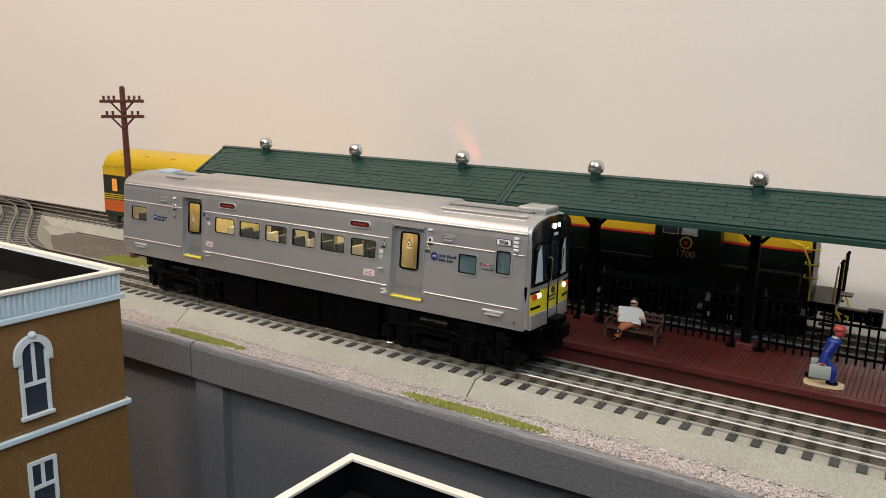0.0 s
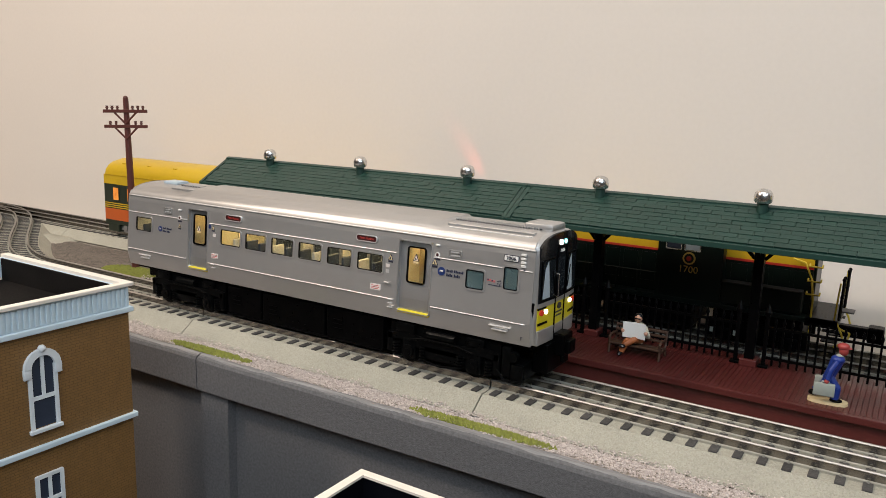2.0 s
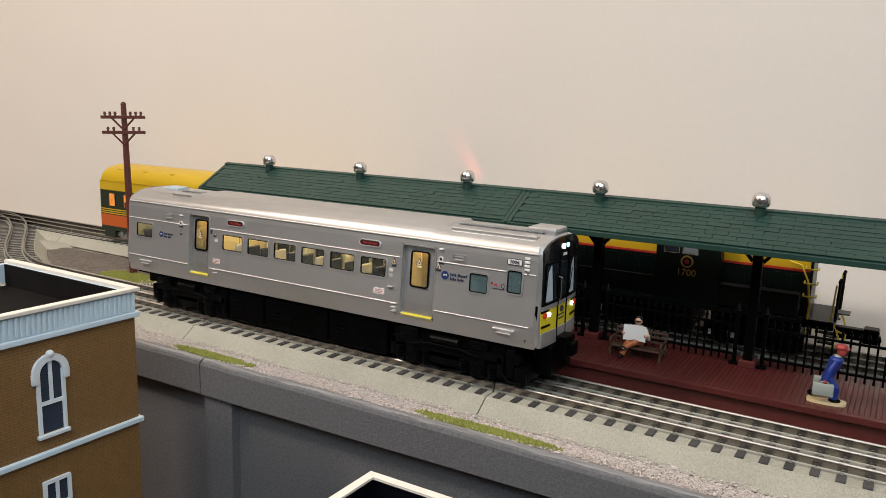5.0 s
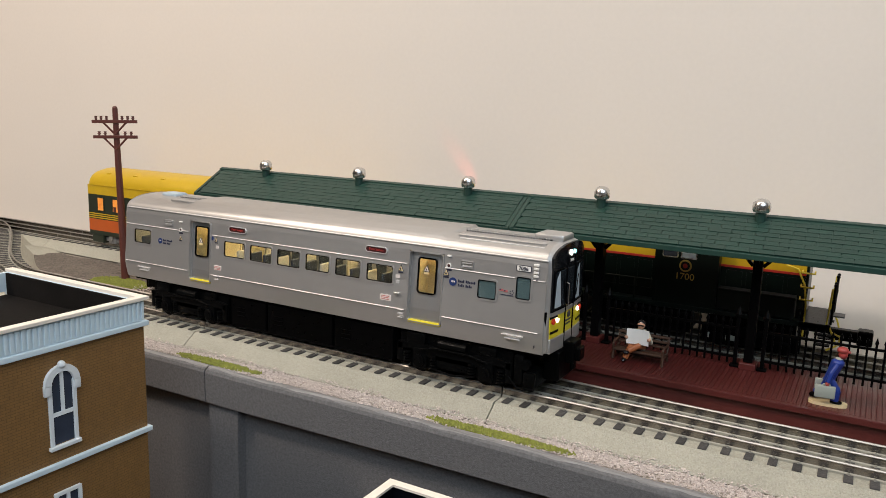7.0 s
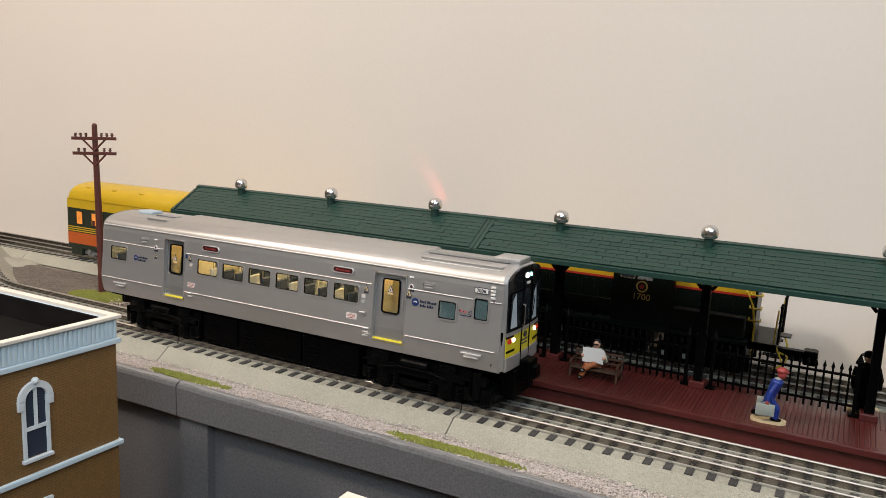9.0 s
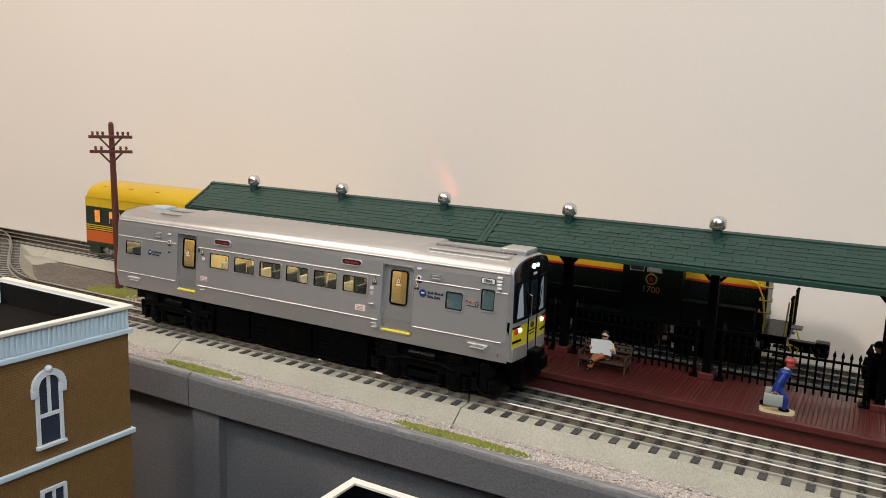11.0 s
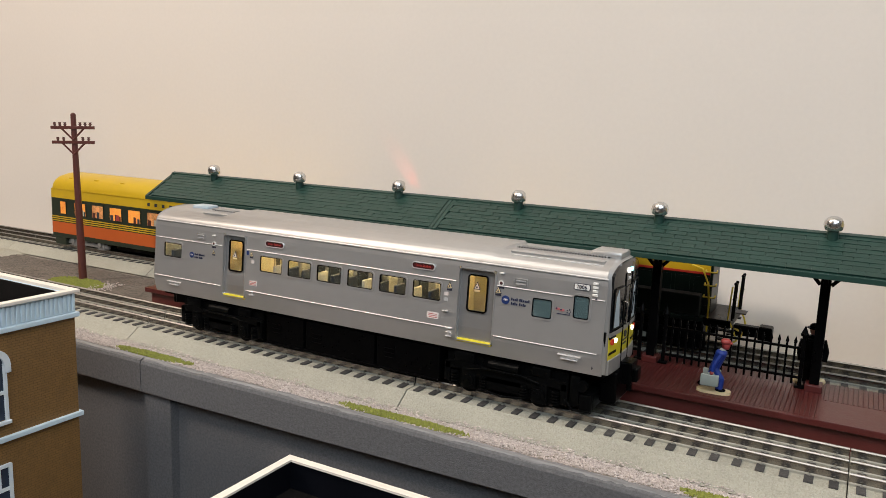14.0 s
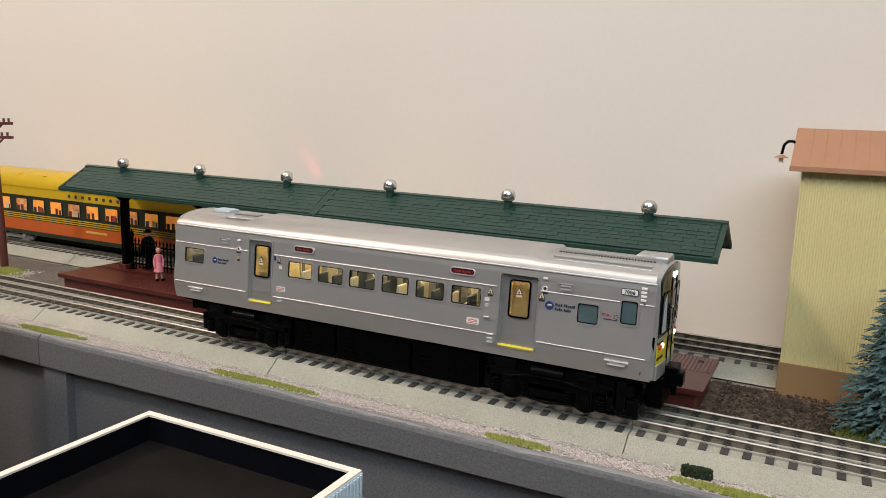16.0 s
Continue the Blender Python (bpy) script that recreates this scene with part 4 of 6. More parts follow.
# ---- platform shelter ----
RX0, RX1, RY, RZ, EY, EZ = -0.350, 0.283, 0.098, 0.1209, 0.0345, 0.1003
slope = math.atan2(RZ - EZ, EY)
POSTS = (-0.294, -0.1895, -0.0845, 0.0205, 0.1255, 0.2300)
shelter = thing("platform_shelter", "long green shingled platform shelter on black posts with chrome roof vents", "shelter", (0, 0, 0))
for x0, x1 in ((RX0, -0.0377), (-0.0373, RX1)):
    bm = B()
    prism(bm, [(RY - EY, EZ), (RY - EY, EZ + 0.0012), (RY, RZ + 0.0010), (RY + EY, EZ + 0.0012), (RY + EY, EZ), (RY, RZ - 0.0016)], x0, x1)
    roof = part("roof", bm, M["roofgreen"], shelter, "dark green gabled roof")
    part("ridge_cap", prism(B(), [(RY - 0.0035, RZ - 0.0002), (RY - 0.0035, RZ + 0.0012), (RY, RZ + 0.0022), (RY + 0.0035, RZ + 0.0012), (RY + 0.0035, RZ - 0.0002)], x0, x1), M["roofgreen"], roof)
    for sg in (-1, 1):
        ye = RY + sg * EY
        part("eave_fascia", box(B(), x0, x1, min(ye, ye + sg * 0.0012), max(ye, ye + sg * 0.0012), EZ - 0.0018, EZ + 0.0016, 0.0003), M["roofgreen"], roof)
    for x, dd in ((x0, 1), (x1, -1)):
        e = B()
        w = 0.0030 * dd
        for sg in (-1, 1):
            ye = RY + sg * (EY + 0.0008)
            loft(e, [[(x, ye, EZ - 0.0004), (x, ye, EZ + 0.0020), (x + w, ye, EZ + 0.0020), (x + w, ye, EZ - 0.0004)], [(x, RY, RZ - 0.0002), (x, RY, RZ + 0.0020), (x + w, RY, RZ + 0.0020), (x + w, RY, RZ - 0.0002)]])
        part("gable_edge", e, M["roofgreen"], roof)
    # end infill under the outer gable
    if x0 == RX0:
        xe, de = x0 + 0.004, 0.0012
    else:
        xe, de = x1 - 0.0052, 0.0012
    part("gable_end", prism(B(), [(RY - EY + 0.004, EZ + 0.0010), (RY - EY + 0.011, EZ + 0.0005), (RY - EY + 0.017, EZ + 0.0060), (RY, EZ + 0.0080), (RY + EY - 0.017, EZ + 0.0060), (RY + EY - 0.011, EZ + 0.0005), (RY + EY - 0.004, EZ + 0.0010), (RY, RZ - 0.0010)], xe, xe + de), M["roofgreen"], roof)

# posts, brackets, beams
for x in POSTS:
    bm = B()
    box(bm, x - 0.0029, x + 0.0029, RY - 0.0066, RY + 0.0006, 0.0245, 0.1085, 0.0004)
    p = part("post", bm, M["black"], shelter, "black square post")
    part("post_foot", box(B(), x - 0.0052, x + 0.0052, RY - 0.0088, RY + 0.0028, 0.0204, 0.0252, 0.0006), M["platred"], p, "oxide red post foot")
    for sg in (-1, 1):
        b = B()
        m = Matrix.Translation((x + sg * 0.0095, RY - 0.003, 0.0965)) @ Matrix.Rotation(radians(-sg * 48), 4, "Y")
        box(b, -0.0095, 0.0095, -0.0014, 0.0014, -0.0011, 0.0011, 0.0002, m=m)
        part("brace", b, M["black"], p)
        b = B()
        m = Matrix.Translation((x, RY - 0.003 + sg * 0.011, 0.0965)) @ Matrix.Rotation(radians(sg * 40), 4, "X")
        box(b, -0.0014, 0.0014, -0.0105, 0.0105, -0.0011, 0.0011, 0.0002, m=m)
        part("brace", b, M["black"], p)
    part("cross_beam", box(B(), x - 0.002, x + 0.002, RY - EY + 0.003, RY + EY - 0.003, 0.1000, 0.1030), M["black"], p)
for y in (RY - 0.020, RY - 0.003, RY + 0.014):
    part("long_beam", box(B(), RX0 + 0.006, RX1 - 0.006, y - 0.0014, y + 0.0014, 0.1025, 0.1052), M["black"], shelter)
# roof vents
for x in (-0.2910, -0.1890, -0.0865, 0.0193, 0.1240, 0.2305):
    v = part("vent_collar", cyl(B(), (x, RY - 0.0055, 0.1175), (x, RY - 0.0055, 0.1258), 0.0034, n=16), M["roofgreen"], shelter, "green vent collar", True)
    b = B()
    prof = [(0.0046, 0.1246), (0.0054, 0.1258), (0.0057, 0.1283), (0.0052, 0.1306), (0.0040, 0.1323), (0.0022, 0.1332), (0.0006, 0.1334)]
    loft(b, [[(x + r * math.cos(a), RY - 0.0055 + r * math.sin(a), z) for a in np.linspace(0.2, 2 * math.pi + 0.2, 19)[:-1]] for r, z in prof])
    part("vent_cap", b, M["chrome"], v, "polished chrome vent cap", True)

# platform and its planking
platform = thing("station_platform", "oxide red moulded station platform with ribbed planking", "platform")
PX0, PX1, PY0, PY1, PZ = -0.3255, 0.2845, 0.0385, 0.1155, 0.0205
part("deck", box(B(), PX0 + 0.0004, PX1 - 0.0004, PY0 + 0.0012, PY1, PZ - 0.0035, PZ - 0.0005, 0.0004), M["platred"], platform)
part("plinth", box(B(), PX0 + 0.005, PX1 - 0.005, PY0 + 0.0034, PY1 - 0.003, -0.002, PZ - 0.0035), M["platred"], platform, "dark red plinth")
part("deck_edge", box(B(), PX0, PX1, PY0, PY0 + 0.004, PZ - 0.0038, PZ + 0.0001, 0.0003), M["platred"], platform)
part("smooth_pad", box(B(), 0.236, PX1, PY0 + 0.004, 0.078, PZ - 0.0009, PZ), M["platred"], platform)
part("smooth_pad", box(B(), PX0, -0.248, PY0 + 0.004, 0.086, PZ - 0.0009, PZ), M["platred"], platform)
for x in (-0.318, 0.2735):
    part("screw_hole", cyl(B(), (x, 0.103, PZ - 0.001), (x, 0.103, PZ + 0.0002), 0.0022, n=12), M["black"], platform)

# iron fence on the platform
fence_y = RY - 0.003


def fence_panel(x0, x1):
    f = thing("iron_fence", "black spiked iron fence panel standing on the platform", "fence", (x0, fence_y, PZ), "platform fence panels")
    L = x1 - x0
    part("rail", box(B(), 0, L, -0.0007, 0.0007, 0.0252, 0.0268), M["black"], f)
    part("rail", box(B(), 0, L, -0.0007, 0.0007, 0.0058, 0.0074), M["black"], f)
    n = int(round(L / 0.0049))
    for i in range(1, n):
        pk = new("picket", PICKET)
        pk.parent = f
        pk.location = (L * i / n, 0, 0)
    for x in (0.0, L):
        b = B()
        box(b, x - 0.0012, x + 0.0012, -0.0012, 0.0012, 0.0, 0.0355, 0.0002)
        box(b, x - 0.0030, x + 0.0030, -0.0030, 0.0030, 0.0, 0.0016, 0.0004)
        cyl(b, (x, 0, 0.0345), (x, 0, 0.0360), 0.0024, 0.0024, 8)
        cyl(b, (x, 0, 0.0360), (x, 0, 0.0412), 0.0022, 0.0002, 8)
        part("post", b, M["black"], f, "spear-topped post", True)


b = B()
cyl(b, (0, 0, 0.0020), (0, 0, 0.0305), 0.00075, n=6)
cyl(b, (0, 0, 0.0300), (0, 0, 0.0335), 0.0013, 0.0001, 6)
ball(b, (0, 0, 0.0297), 0.0011, n=6)
PICKET = finish(b, "picket", M["black"])
for a, c in zip(POSTS, POSTS[1:]):
    fence_panel(a + 0.0085, c - 0.0085)

# ---- passenger coach on the back track ----
CX0, CX1, CY = -0.617, -0.235, 0.175
coach = thing("passenger_coach", "yellow, dark green and orange streamlined model coach with glowing windows", "model train")


def band_box(name, z0, z1, material, out=0.0, label=""):
    part(name, box(B(), CX0, CX1, CY - 0.0275 - out, CY + 0.0275 + out, z0, z1), M[material], coach, label)


band_box("skirt", 0.0255, 0.0305, "coachgreen", 0.0, "dark green skirt")
band_box("orange_band", 0.0305, 0.0440, "coachorange", 0.0002, "orange lower panel")
band_box("green_band", 0.0440, 0.0730, "coachgreen", 0.0, "dark green window band")
for k, z in enumerate((0.0452, 0.0476, 0.0500)):
    band_box("stripe", z, z + 0.0011, "coachyellow", 0.0004, "thin yellow stripe")
band_box("letterboard", 0.0730, 0.0840, "coachyellow", 0.0002, "yellow letterboard")
rp = [(0.0280, 0.0840), (0.0278, 0.0875), (0.0262, 0.0920), (0.0225, 0.0965), (0.0165, 0.1000), (0.0085, 0.1020), (0, 0.1026)]
rl = [(CY - y, z) for y, z in rp] + [(CY + y, z) for y, z in rp[-2::-1]]
bm = B()
loft(bm, [[(CX0 + 0.002, CY + (y - CY) * 0.97, z - 0.002) for y, z in rl], [(CX0 + 0.010, y, z) for y, z in rl], [(CX1 - 0.010, y, z) for y, z in rl], [(CX1 - 0.002, CY + (y - CY) * 0.97, z - 0.002) for y, z in rl]], caps=True)
croof = part("roof", bm, M["coachyellow"], coach, "glossy yellow roof", True)
part("roof_seam", box(B(), CX0 + 0.004, CX1 - 0.004, CY - 0.0284, CY - 0.0276, 0.0836, 0.0845), M["coachyellow"], croof)
for x in (-0.59, -0.545, -0.50):
    part("roof_vent", box(B(), x, x + 0.006, CY - 0.022, CY - 0.018, 0.0955, 0.0985, 0.0006), M["coachyellow"], croof)
k = 0
for x in np.arange(-0.605, CX1 - 0.02, 0.0312):
    narrow = k == 0
    w = 0.010 if narrow else 0.0195
    wn = part("window", ring(B(), w + 0.002, 0.0165, 0.0014, 0.0010, 0.0006, lambda u, v, d, xc=float(x) + 0.010: (xc + u, CY - 0.0276 - d, 0.0620 + v)), M["coachgreen"], coach)
    part("pane", box(B(), float(x) + 0.010 - w / 2, float(x) + 0.010 + w / 2, CY - 0.0279, CY - 0.0274, 0.0545, 0.0695), M["coachglow"] if k % 3 != 2 else M["coachglow2"], wn, "window glowing orange from within")
    for q, (a, w2, h) in enumerate(((-0.0090, 0.0050, 0.0062), (-0.0012, 0.0042, 0.0072), (0.0050, 0.0036, 0.0056))):
        if not narrow and (k * 3 + q) % 4:
            part("seat_back", box(B(), float(x) + 0.010 + a, float(x) + 0.010 + a + w2, CY - 0.02805, CY - 0.0278, 0.0546, 0.0546 + h, 0.0001), M["brownpole"] if (k + q) % 3 else M["seat"], wn)
    if k % 2:
        part("seat_outline", box(B(), float(x) + 0.011, float(x) + 0.0165, CY - 0.02815, CY - 0.0278, 0.0548, 0.0615, 0.0001), M["seatpale"] if k % 4 == 1 else M["redcloth"], wn)
    k += 1
for i, x in enumerate(np.arange(-0.448, -0.36, 0.0115)):
    part("lettering_bar", box(B(), float(x), float(x) + 0.0036, CY - 0.0282, CY - 0.0277, 0.0765, 0.0800), M["ink"], coach)
part("name_bar", box(B(), -0.420, -0.385, CY - 0.0282, CY - 0.0277, 0.0380, 0.0402), M["gold"], coach)
bm = B()
for y in (CY - 0.022,):
    box(bm, CX0 - 0.0015, CX0, CY - 0.012, CY + 0.012, 0.030, 0.085)
part("vestibule", bm, M["coachgreen"], coach)
for xc in (CX0 + 0.060, CX1 - 0.060):
    bm = B()
    for sg in (-1, 1):
        box(bm, -0.036, 0.036, sg * 0.0225 - 0.0015, sg * 0.0225 + 0.0015, 0.0185, 0.0235, 0.0006)
        for x in (-0.024, 0.024):
            box(bm, x - 0.006, x + 0.006, sg * 0.023 - 0.002, sg * 0.023 + 0.002, 0.0165, 0.0255, 0.0008)
            cyl(bm, (x, sg * 0.025, 0.0235), (x, sg * 0.027, 0.0235), 0.003)
    for x in (-0.024, 0.024):
        for sg in (-1, 1):
            cyl(bm, (x, sg * 0.016, 0.0245), (x, sg * 0.0195, 0.0245), 0.0085, n=18)
    box(bm, -0.008, 0.008, -0.023, 0.023, 0.0190, 0.0250)
    part("bogie", bm, M["castgrey"], coach, "grey sprung bogie", True, pose(xc, CY, 0))
part("underframe", box(B(), CX0 + 0.11, CX1 - 0.11, CY - 0.022, CY + 0.022, 0.020, 0.0255), M["black"], coach)
part("end_step", box(B(), CX0 + 0.004, CX0 + 0.024, CY - 0.0275, CY - 0.015, 0.0165, 0.0255, 0.001), M["coachgreen"], coach)

# ---- diesel locomotive on the back track ----
loco = thing("diesel_locomotive", "dark green and yellow model diesel with yellow handrails", "model locomotive")
LY = 0.175
LX0 = -0.085


def hood(x0, x1, ztop, parent_label):
    w = 0.0165
    bm = B()
    prism(bm, [(LY - w, 0.044), (LY - w, 0.0752), (LY + w, 0.0752), (LY + w, 0.044)], x0, x1)
    h = part("hood", bm, M["locogreen"], loco, parent_label)
    bm = B()
    prism(bm, [(LY - w - 0.0002, 0.0765), (LY - w - 0.0002, ztop - 0.006), (LY - w + 0.006, ztop), (LY + w - 0.006, ztop), (LY + w + 0.0002, ztop - 0.006), (LY + w + 0.0002, 0.0765)], x0, x1)
    part("hood_top", bm, M["coachyellow"], h, "yellow hood top")
    part("red_stripe", box(B(), x0, x1, LY - w - 0.0006, LY + w + 0.0006, 0.0751, 0.0768), M["red"], h, "thin red stripe")
    for k in range(int((x1 - x0) / 0.014)):
        xx = x0 + 0.004 + 0.014 * k
        part("hood_door", ring(B(), 0.0115, 0.022, 0.0006, 0.0004, 0.0004, lambda u, v, d, xc=xx + 0.0055: (xc + u, LY - w - d, 0.0620 + v)), M["locogreen"], h)
    return h


hood(LX0, 0.046, 0.0950, "dark green long hood with a yellow top")
hood(0.0925, 0.1500, 0.0900, "dark green short hood with a yellow top")
bm = B()
prism(bm, [(LY - 0.0265, 0.040), (LY - 0.0265, 0.0935), (LY - 0.016, 0.1010), (LY + 0.016, 0.1010), (LY + 0.0265, 0.0935), (LY + 0.0265, 0.040)], 0.046, 0.0925)
cab = part("cab", bm, M["locogreen"], loco, "dark green driver's cab")
for x in (0.0520, 0.0655):
    part("cab_window", ring(B(), 0.0118, 0.0105, 0.0008, 0.0008, 0.0006, lambda u, v, d, xc=x + 0.0055: (xc + u, LY - 0.0265 - d, 0.0845 + v)), M["chrome"], cab)
    # One pane pale, one dark: the bluish reflection is put into the colour.
    part("pane", box(B(), x + 0.0005, x + 0.0105, LY - 0.0268, LY - 0.0262, 0.0800, 0.0890), M["cabpale"] if x > 0.06 else M["navypane"], cab, "cab pane with a painted pale reflection" if x > 0.06 else "dark cab pane")
text_part("road_number", "1700", 0.0072, Matrix.Translation((0.0690, LY - 0.0270, 0.0655)) @ SIDE, M["gold"], cab, "gold road number")
part("herald", cyl(B(), (0.0690, LY - 0.0264, 0.0738), (0.0690, LY - 0.0269, 0.0738), 0.0046, n=20), M["gold"], cab, "round gold and red herald")
part("herald_centre", cyl(B(), (0.0690, LY - 0.0268, 0.0738), (0.0690, LY - 0.0272, 0.0738), 0.0034, n=18), M["locogreen"], cab)
part("herald_heart", cyl(B(), (0.0690, LY - 0.0270, 0.0738), (0.0690, LY - 0.0274, 0.0738), 0.0018, n=12), M["red"], cab)
part("frame", box(B(), LX0 - 0.036, 0.168, LY - 0.027, LY + 0.027, 0.0405, 0.0440, 0.0005), M["locogreen"], loco, "dark green running board")
part("fuel_tank", box(B(), 0.005, 0.075, LY - 0.024, LY + 0.024, 0.0215, 0.0405, 0.003), M["black"], loco)
part("nose_face", box(B(), 0.1498, 0.1520, LY - 0.0150, LY + 0.0150, 0.0445, 0.0880, 0.0008), M["locogreen"], loco, "dark green nose end")
# Grey plate makes the battery box top read as a lit ledge.
part("walkway", box(B(), 0.0930, 0.1455, LY - 0.0262, LY - 0.0168, 0.0601, 0.0606), M["steel"], loco, "grey walkway plate painted as a lit ledge")
part("battery_box", box(B(), 0.0925, 0.146, LY - 0.0265, LY - 0.0165, 0.0445, 0.0600, 0.001), M["locogreen"], loco)
bm = B()
for x in np.arange(LX0 - 0.015, 0.05, 0.0165):
    tube(bm, [(float(x), LY - 0.0262, 0.044), (float(x), LY - 0.0262, 0.060)], 0.0005, 5)
tube(bm, [(LX0 - 0.015, LY - 0.0262, 0.060), (0.046, LY - 0.0262, 0.060)], 0.0005, 5)
part("side_handrail", bm, M["locogreen"], loco)
bm = B()
tube(bm, [(0.1370, LY - 0.0200, 0.0820), (0.1450, LY - 0.0205, 0.0800), (0.1500, LY - 0.0225, 0.0700), (0.1525, LY - 0.0262, 0.0560), (0.1525, LY - 0.0262, 0.0340)], 0.0007, 6)
for z in (0.0610, 0.0700, 0.0800):
    tube(bm, [(0.1480, LY - 0.0225, z), (0.1480, LY - 0.0255, z - 0.0012), (0.1560, LY - 0.0255, z - 0.0012), (0.1560, LY - 0.0225, z)], 0.0006, 6)
part("handrail", bm, M["handrail"], loco, "bright yellow handrail", True)
bm = B()
for y in (LY - 0.0255, LY + 0.0255):
    part("corner_post", tube(B(), [(0.1665, y, 0.042), (0.1680, y, 0.0700)], 0.0006, 6), M["handrail"], loco, "yellow corner handrail")
part("marker_lamp", ball(B(), (LX0 - 0.0360, LY + 0.0385, 0.0785), 0.0016), M["redlens"], loco, "small red marker lamp")
part("marker_bracket", tube(B(), [(LX0 - 0.034, LY + 0.026, 0.042), (LX0 - 0.0350, LY + 0.0370, 0.0775)], 0.0007, 6), M["locogreen"], loco)
for y in (LY - 0.022, LY - 0.014, LY + 0.014, LY + 0.022):
    bm = B()
    tube(bm, [(0.1690, y, 0.044), (0.1695, y, 0.0715)], 0.0008, 6)
    ball(bm, (0.1695, y, 0.0718), 0.0013)
    ball(bm, (0.1693, y, 0.0600), 0.0012)
    part("end_stanchion", bm, M["black"], loco)
part("end_platform", box(B(), 0.149, 0.1690, LY - 0.027, LY + 0.027, 0.0385, 0.0446, 0.0006), M["black"], loco)
part("drop_step", box(B(), 0.1690, 0.1770, LY - 0.010, LY + 0.002, 0.0470, 0.0480, 0.0003), M["steel"], loco)
for sg in (-1, 1):
    bm = tube(B(), [(0.168, LY + sg * 0.026, 0.044), (0.172, LY + sg * 0.026, 0.036), (0.174, LY + sg * 0.024, 0.030), (0.168, LY + sg * 0.024, 0.026)], 0.0007, 6)
    part("step_handrail", bm, M["handrail"], loco, "yellow step handrail", True)
    for z in (0.022, 0.029, 0.036):
        part("step", box(B(), 0.160, 0.170, LY + sg * 0.0235 - 0.003, LY + sg * 0.0235 + 0.003, z, z + 0.0008), M["black"], loco, "black end step")
part("uncoupling_lever", tube(B(), [(0.170, LY - 0.012, 0.036), (0.176, LY - 0.013, 0.034), (0.175, LY - 0.014, 0.028)], 0.0007, 6), M["handrail"], loco, "yellow uncoupling lever", True)
bm = B()
box(bm, 0.168, 0.188, LY - 0.0040, LY + 0.0040, 0.0290, 0.0370, 0.0012)
box(bm, 0.186, 0.196, LY - 0.0060, LY + 0.0060, 0.0275, 0.0385, 0.0015)
part("coupler", bm, M["black"], loco, "black knuckle coupler")
for xc in (LX0 + 0.045, 0.118):
    bm = B()
    for sg in (-1, 1):
        box(bm, -0.034, 0.034, sg * 0.0230 - 0.0016, sg * 0.0230 + 0.0016, 0.0195, 0.0330, 0.0012)
        for x in (-0.022, 0.022):
            box(bm, x - 0.006, x + 0.006, sg * 0.0245 - 0.002, sg * 0.0245 + 0.002, 0.0185, 0.0270, 0.0008)
            cyl(bm, (x, sg * 0.0155, 0.0250), (x, sg * 0.0195, 0.0250), 0.0088, n=18)
    box(bm, -0.030, 0.030, -0.021, 0.021, 0.022, 0.040)
    part("bogie", bm, M["black"], loco, "black bogie", True, pose(xc, LY, 0))
for x in (0.088, 0.098, 0.104):
    part("bogie_plate", box(B(), x, x + 0.0042, LY - 0.0262, LY - 0.0255, 0.0225, 0.0262), M["greybox"], loco)

# ---- telegraph pole ----
pole = thing("telegraph_pole", "reddish-brown plastic telegraph pole with two crossarms, leaning slightly", "telegraph pole", (-0.4725, 0.0815, 0.0))
LEANM = pose(0, 0, 0, 0, -1.6, 0)
part("mast", cyl(B(), (0, 0, -0.001), (0, 0, 0.1735), 0.0041, 0.0026, 12), M["brownpole"], pole, "tapered brown mast", True, LEANM)
part("tip", ball(B(), (0, 0, 0.1735), 0.0026), M["brownpole"], pole, "", True, LEANM)
ARM = Matrix.Rotation(radians(28), 4, "Z")
for z, pins, half in ((0.1608, (-0.0185, -0.0132, -0.0078, 0.0078, 0.0132, 0.0185), 0.0225), (0.1458, (-0.0160, -0.0100, 0.0100, 0.0160), 0.0220)):
    bm = B()
    box(bm, -half, half, -0.0038, -0.0014, z - 0.0016, z + 0.0016, 0.0003)
    arm = part("crossarm", bm, M["brownpole"], pole, "brown crossarm", m=LEANM @ ARM)
    for x in pins:
        b = B()
        cyl(b, (x, -0.0026, z + 0.0014), (x, -0.0026, z + 0.0036), 0.0011, n=8)
        cyl(b, (x, -0.0026, z + 0.0030), (x, -0.0026, z + 0.0040), 0.0019, 0.0013, 8)
        cyl(b, (x, -0.0026, z + 0.0040), (x, -0.0026, z + 0.0054), 0.0010, 0.0016, 8)
        part("insulator", b, M["brownpole"], arm, "small brown insulator", True)
    for sg in (-1, 1):
        b = B()
        tube(b, [(sg * 0.0115, -0.0026, z - 0.001), (0, -0.0026, z - 0.0125)], 0.0010, 6)
        part("arm_brace", b, M["brownpole"], arm)

# ---- brown brick building ----
BX, BY = -0.1655, -0.1465
building = thing("brick_building", "brown brick-sided model building with pale blue cornice and arched windows", "building")
bm = B()
box(bm, BX - 0.125, BX, BY - 0.130, BY, -0.40, 0.0575)
part("wall", bm, M["brick"], building, "brown brick wall")
part("band", box(B(), BX - 0.127, BX + 0.0022, BY - 0.132, BY + 0.0022, -0.0056, -0.0026, 0.0005), M["bluetrim"], building, "pale blue string course")
part("cornice_lower", box(box(B(), BX - 0.003, BX + 0.0022, BY - 0.132, BY + 0.0022, 0.0575, 0.0605, 0.0005), BX - 0.127, BX - 0.003, BY - 0.003, BY + 0.0022, 0.0575, 0.0605), M["bluetrim"], building, "pale blue lower moulding")
bm = B()
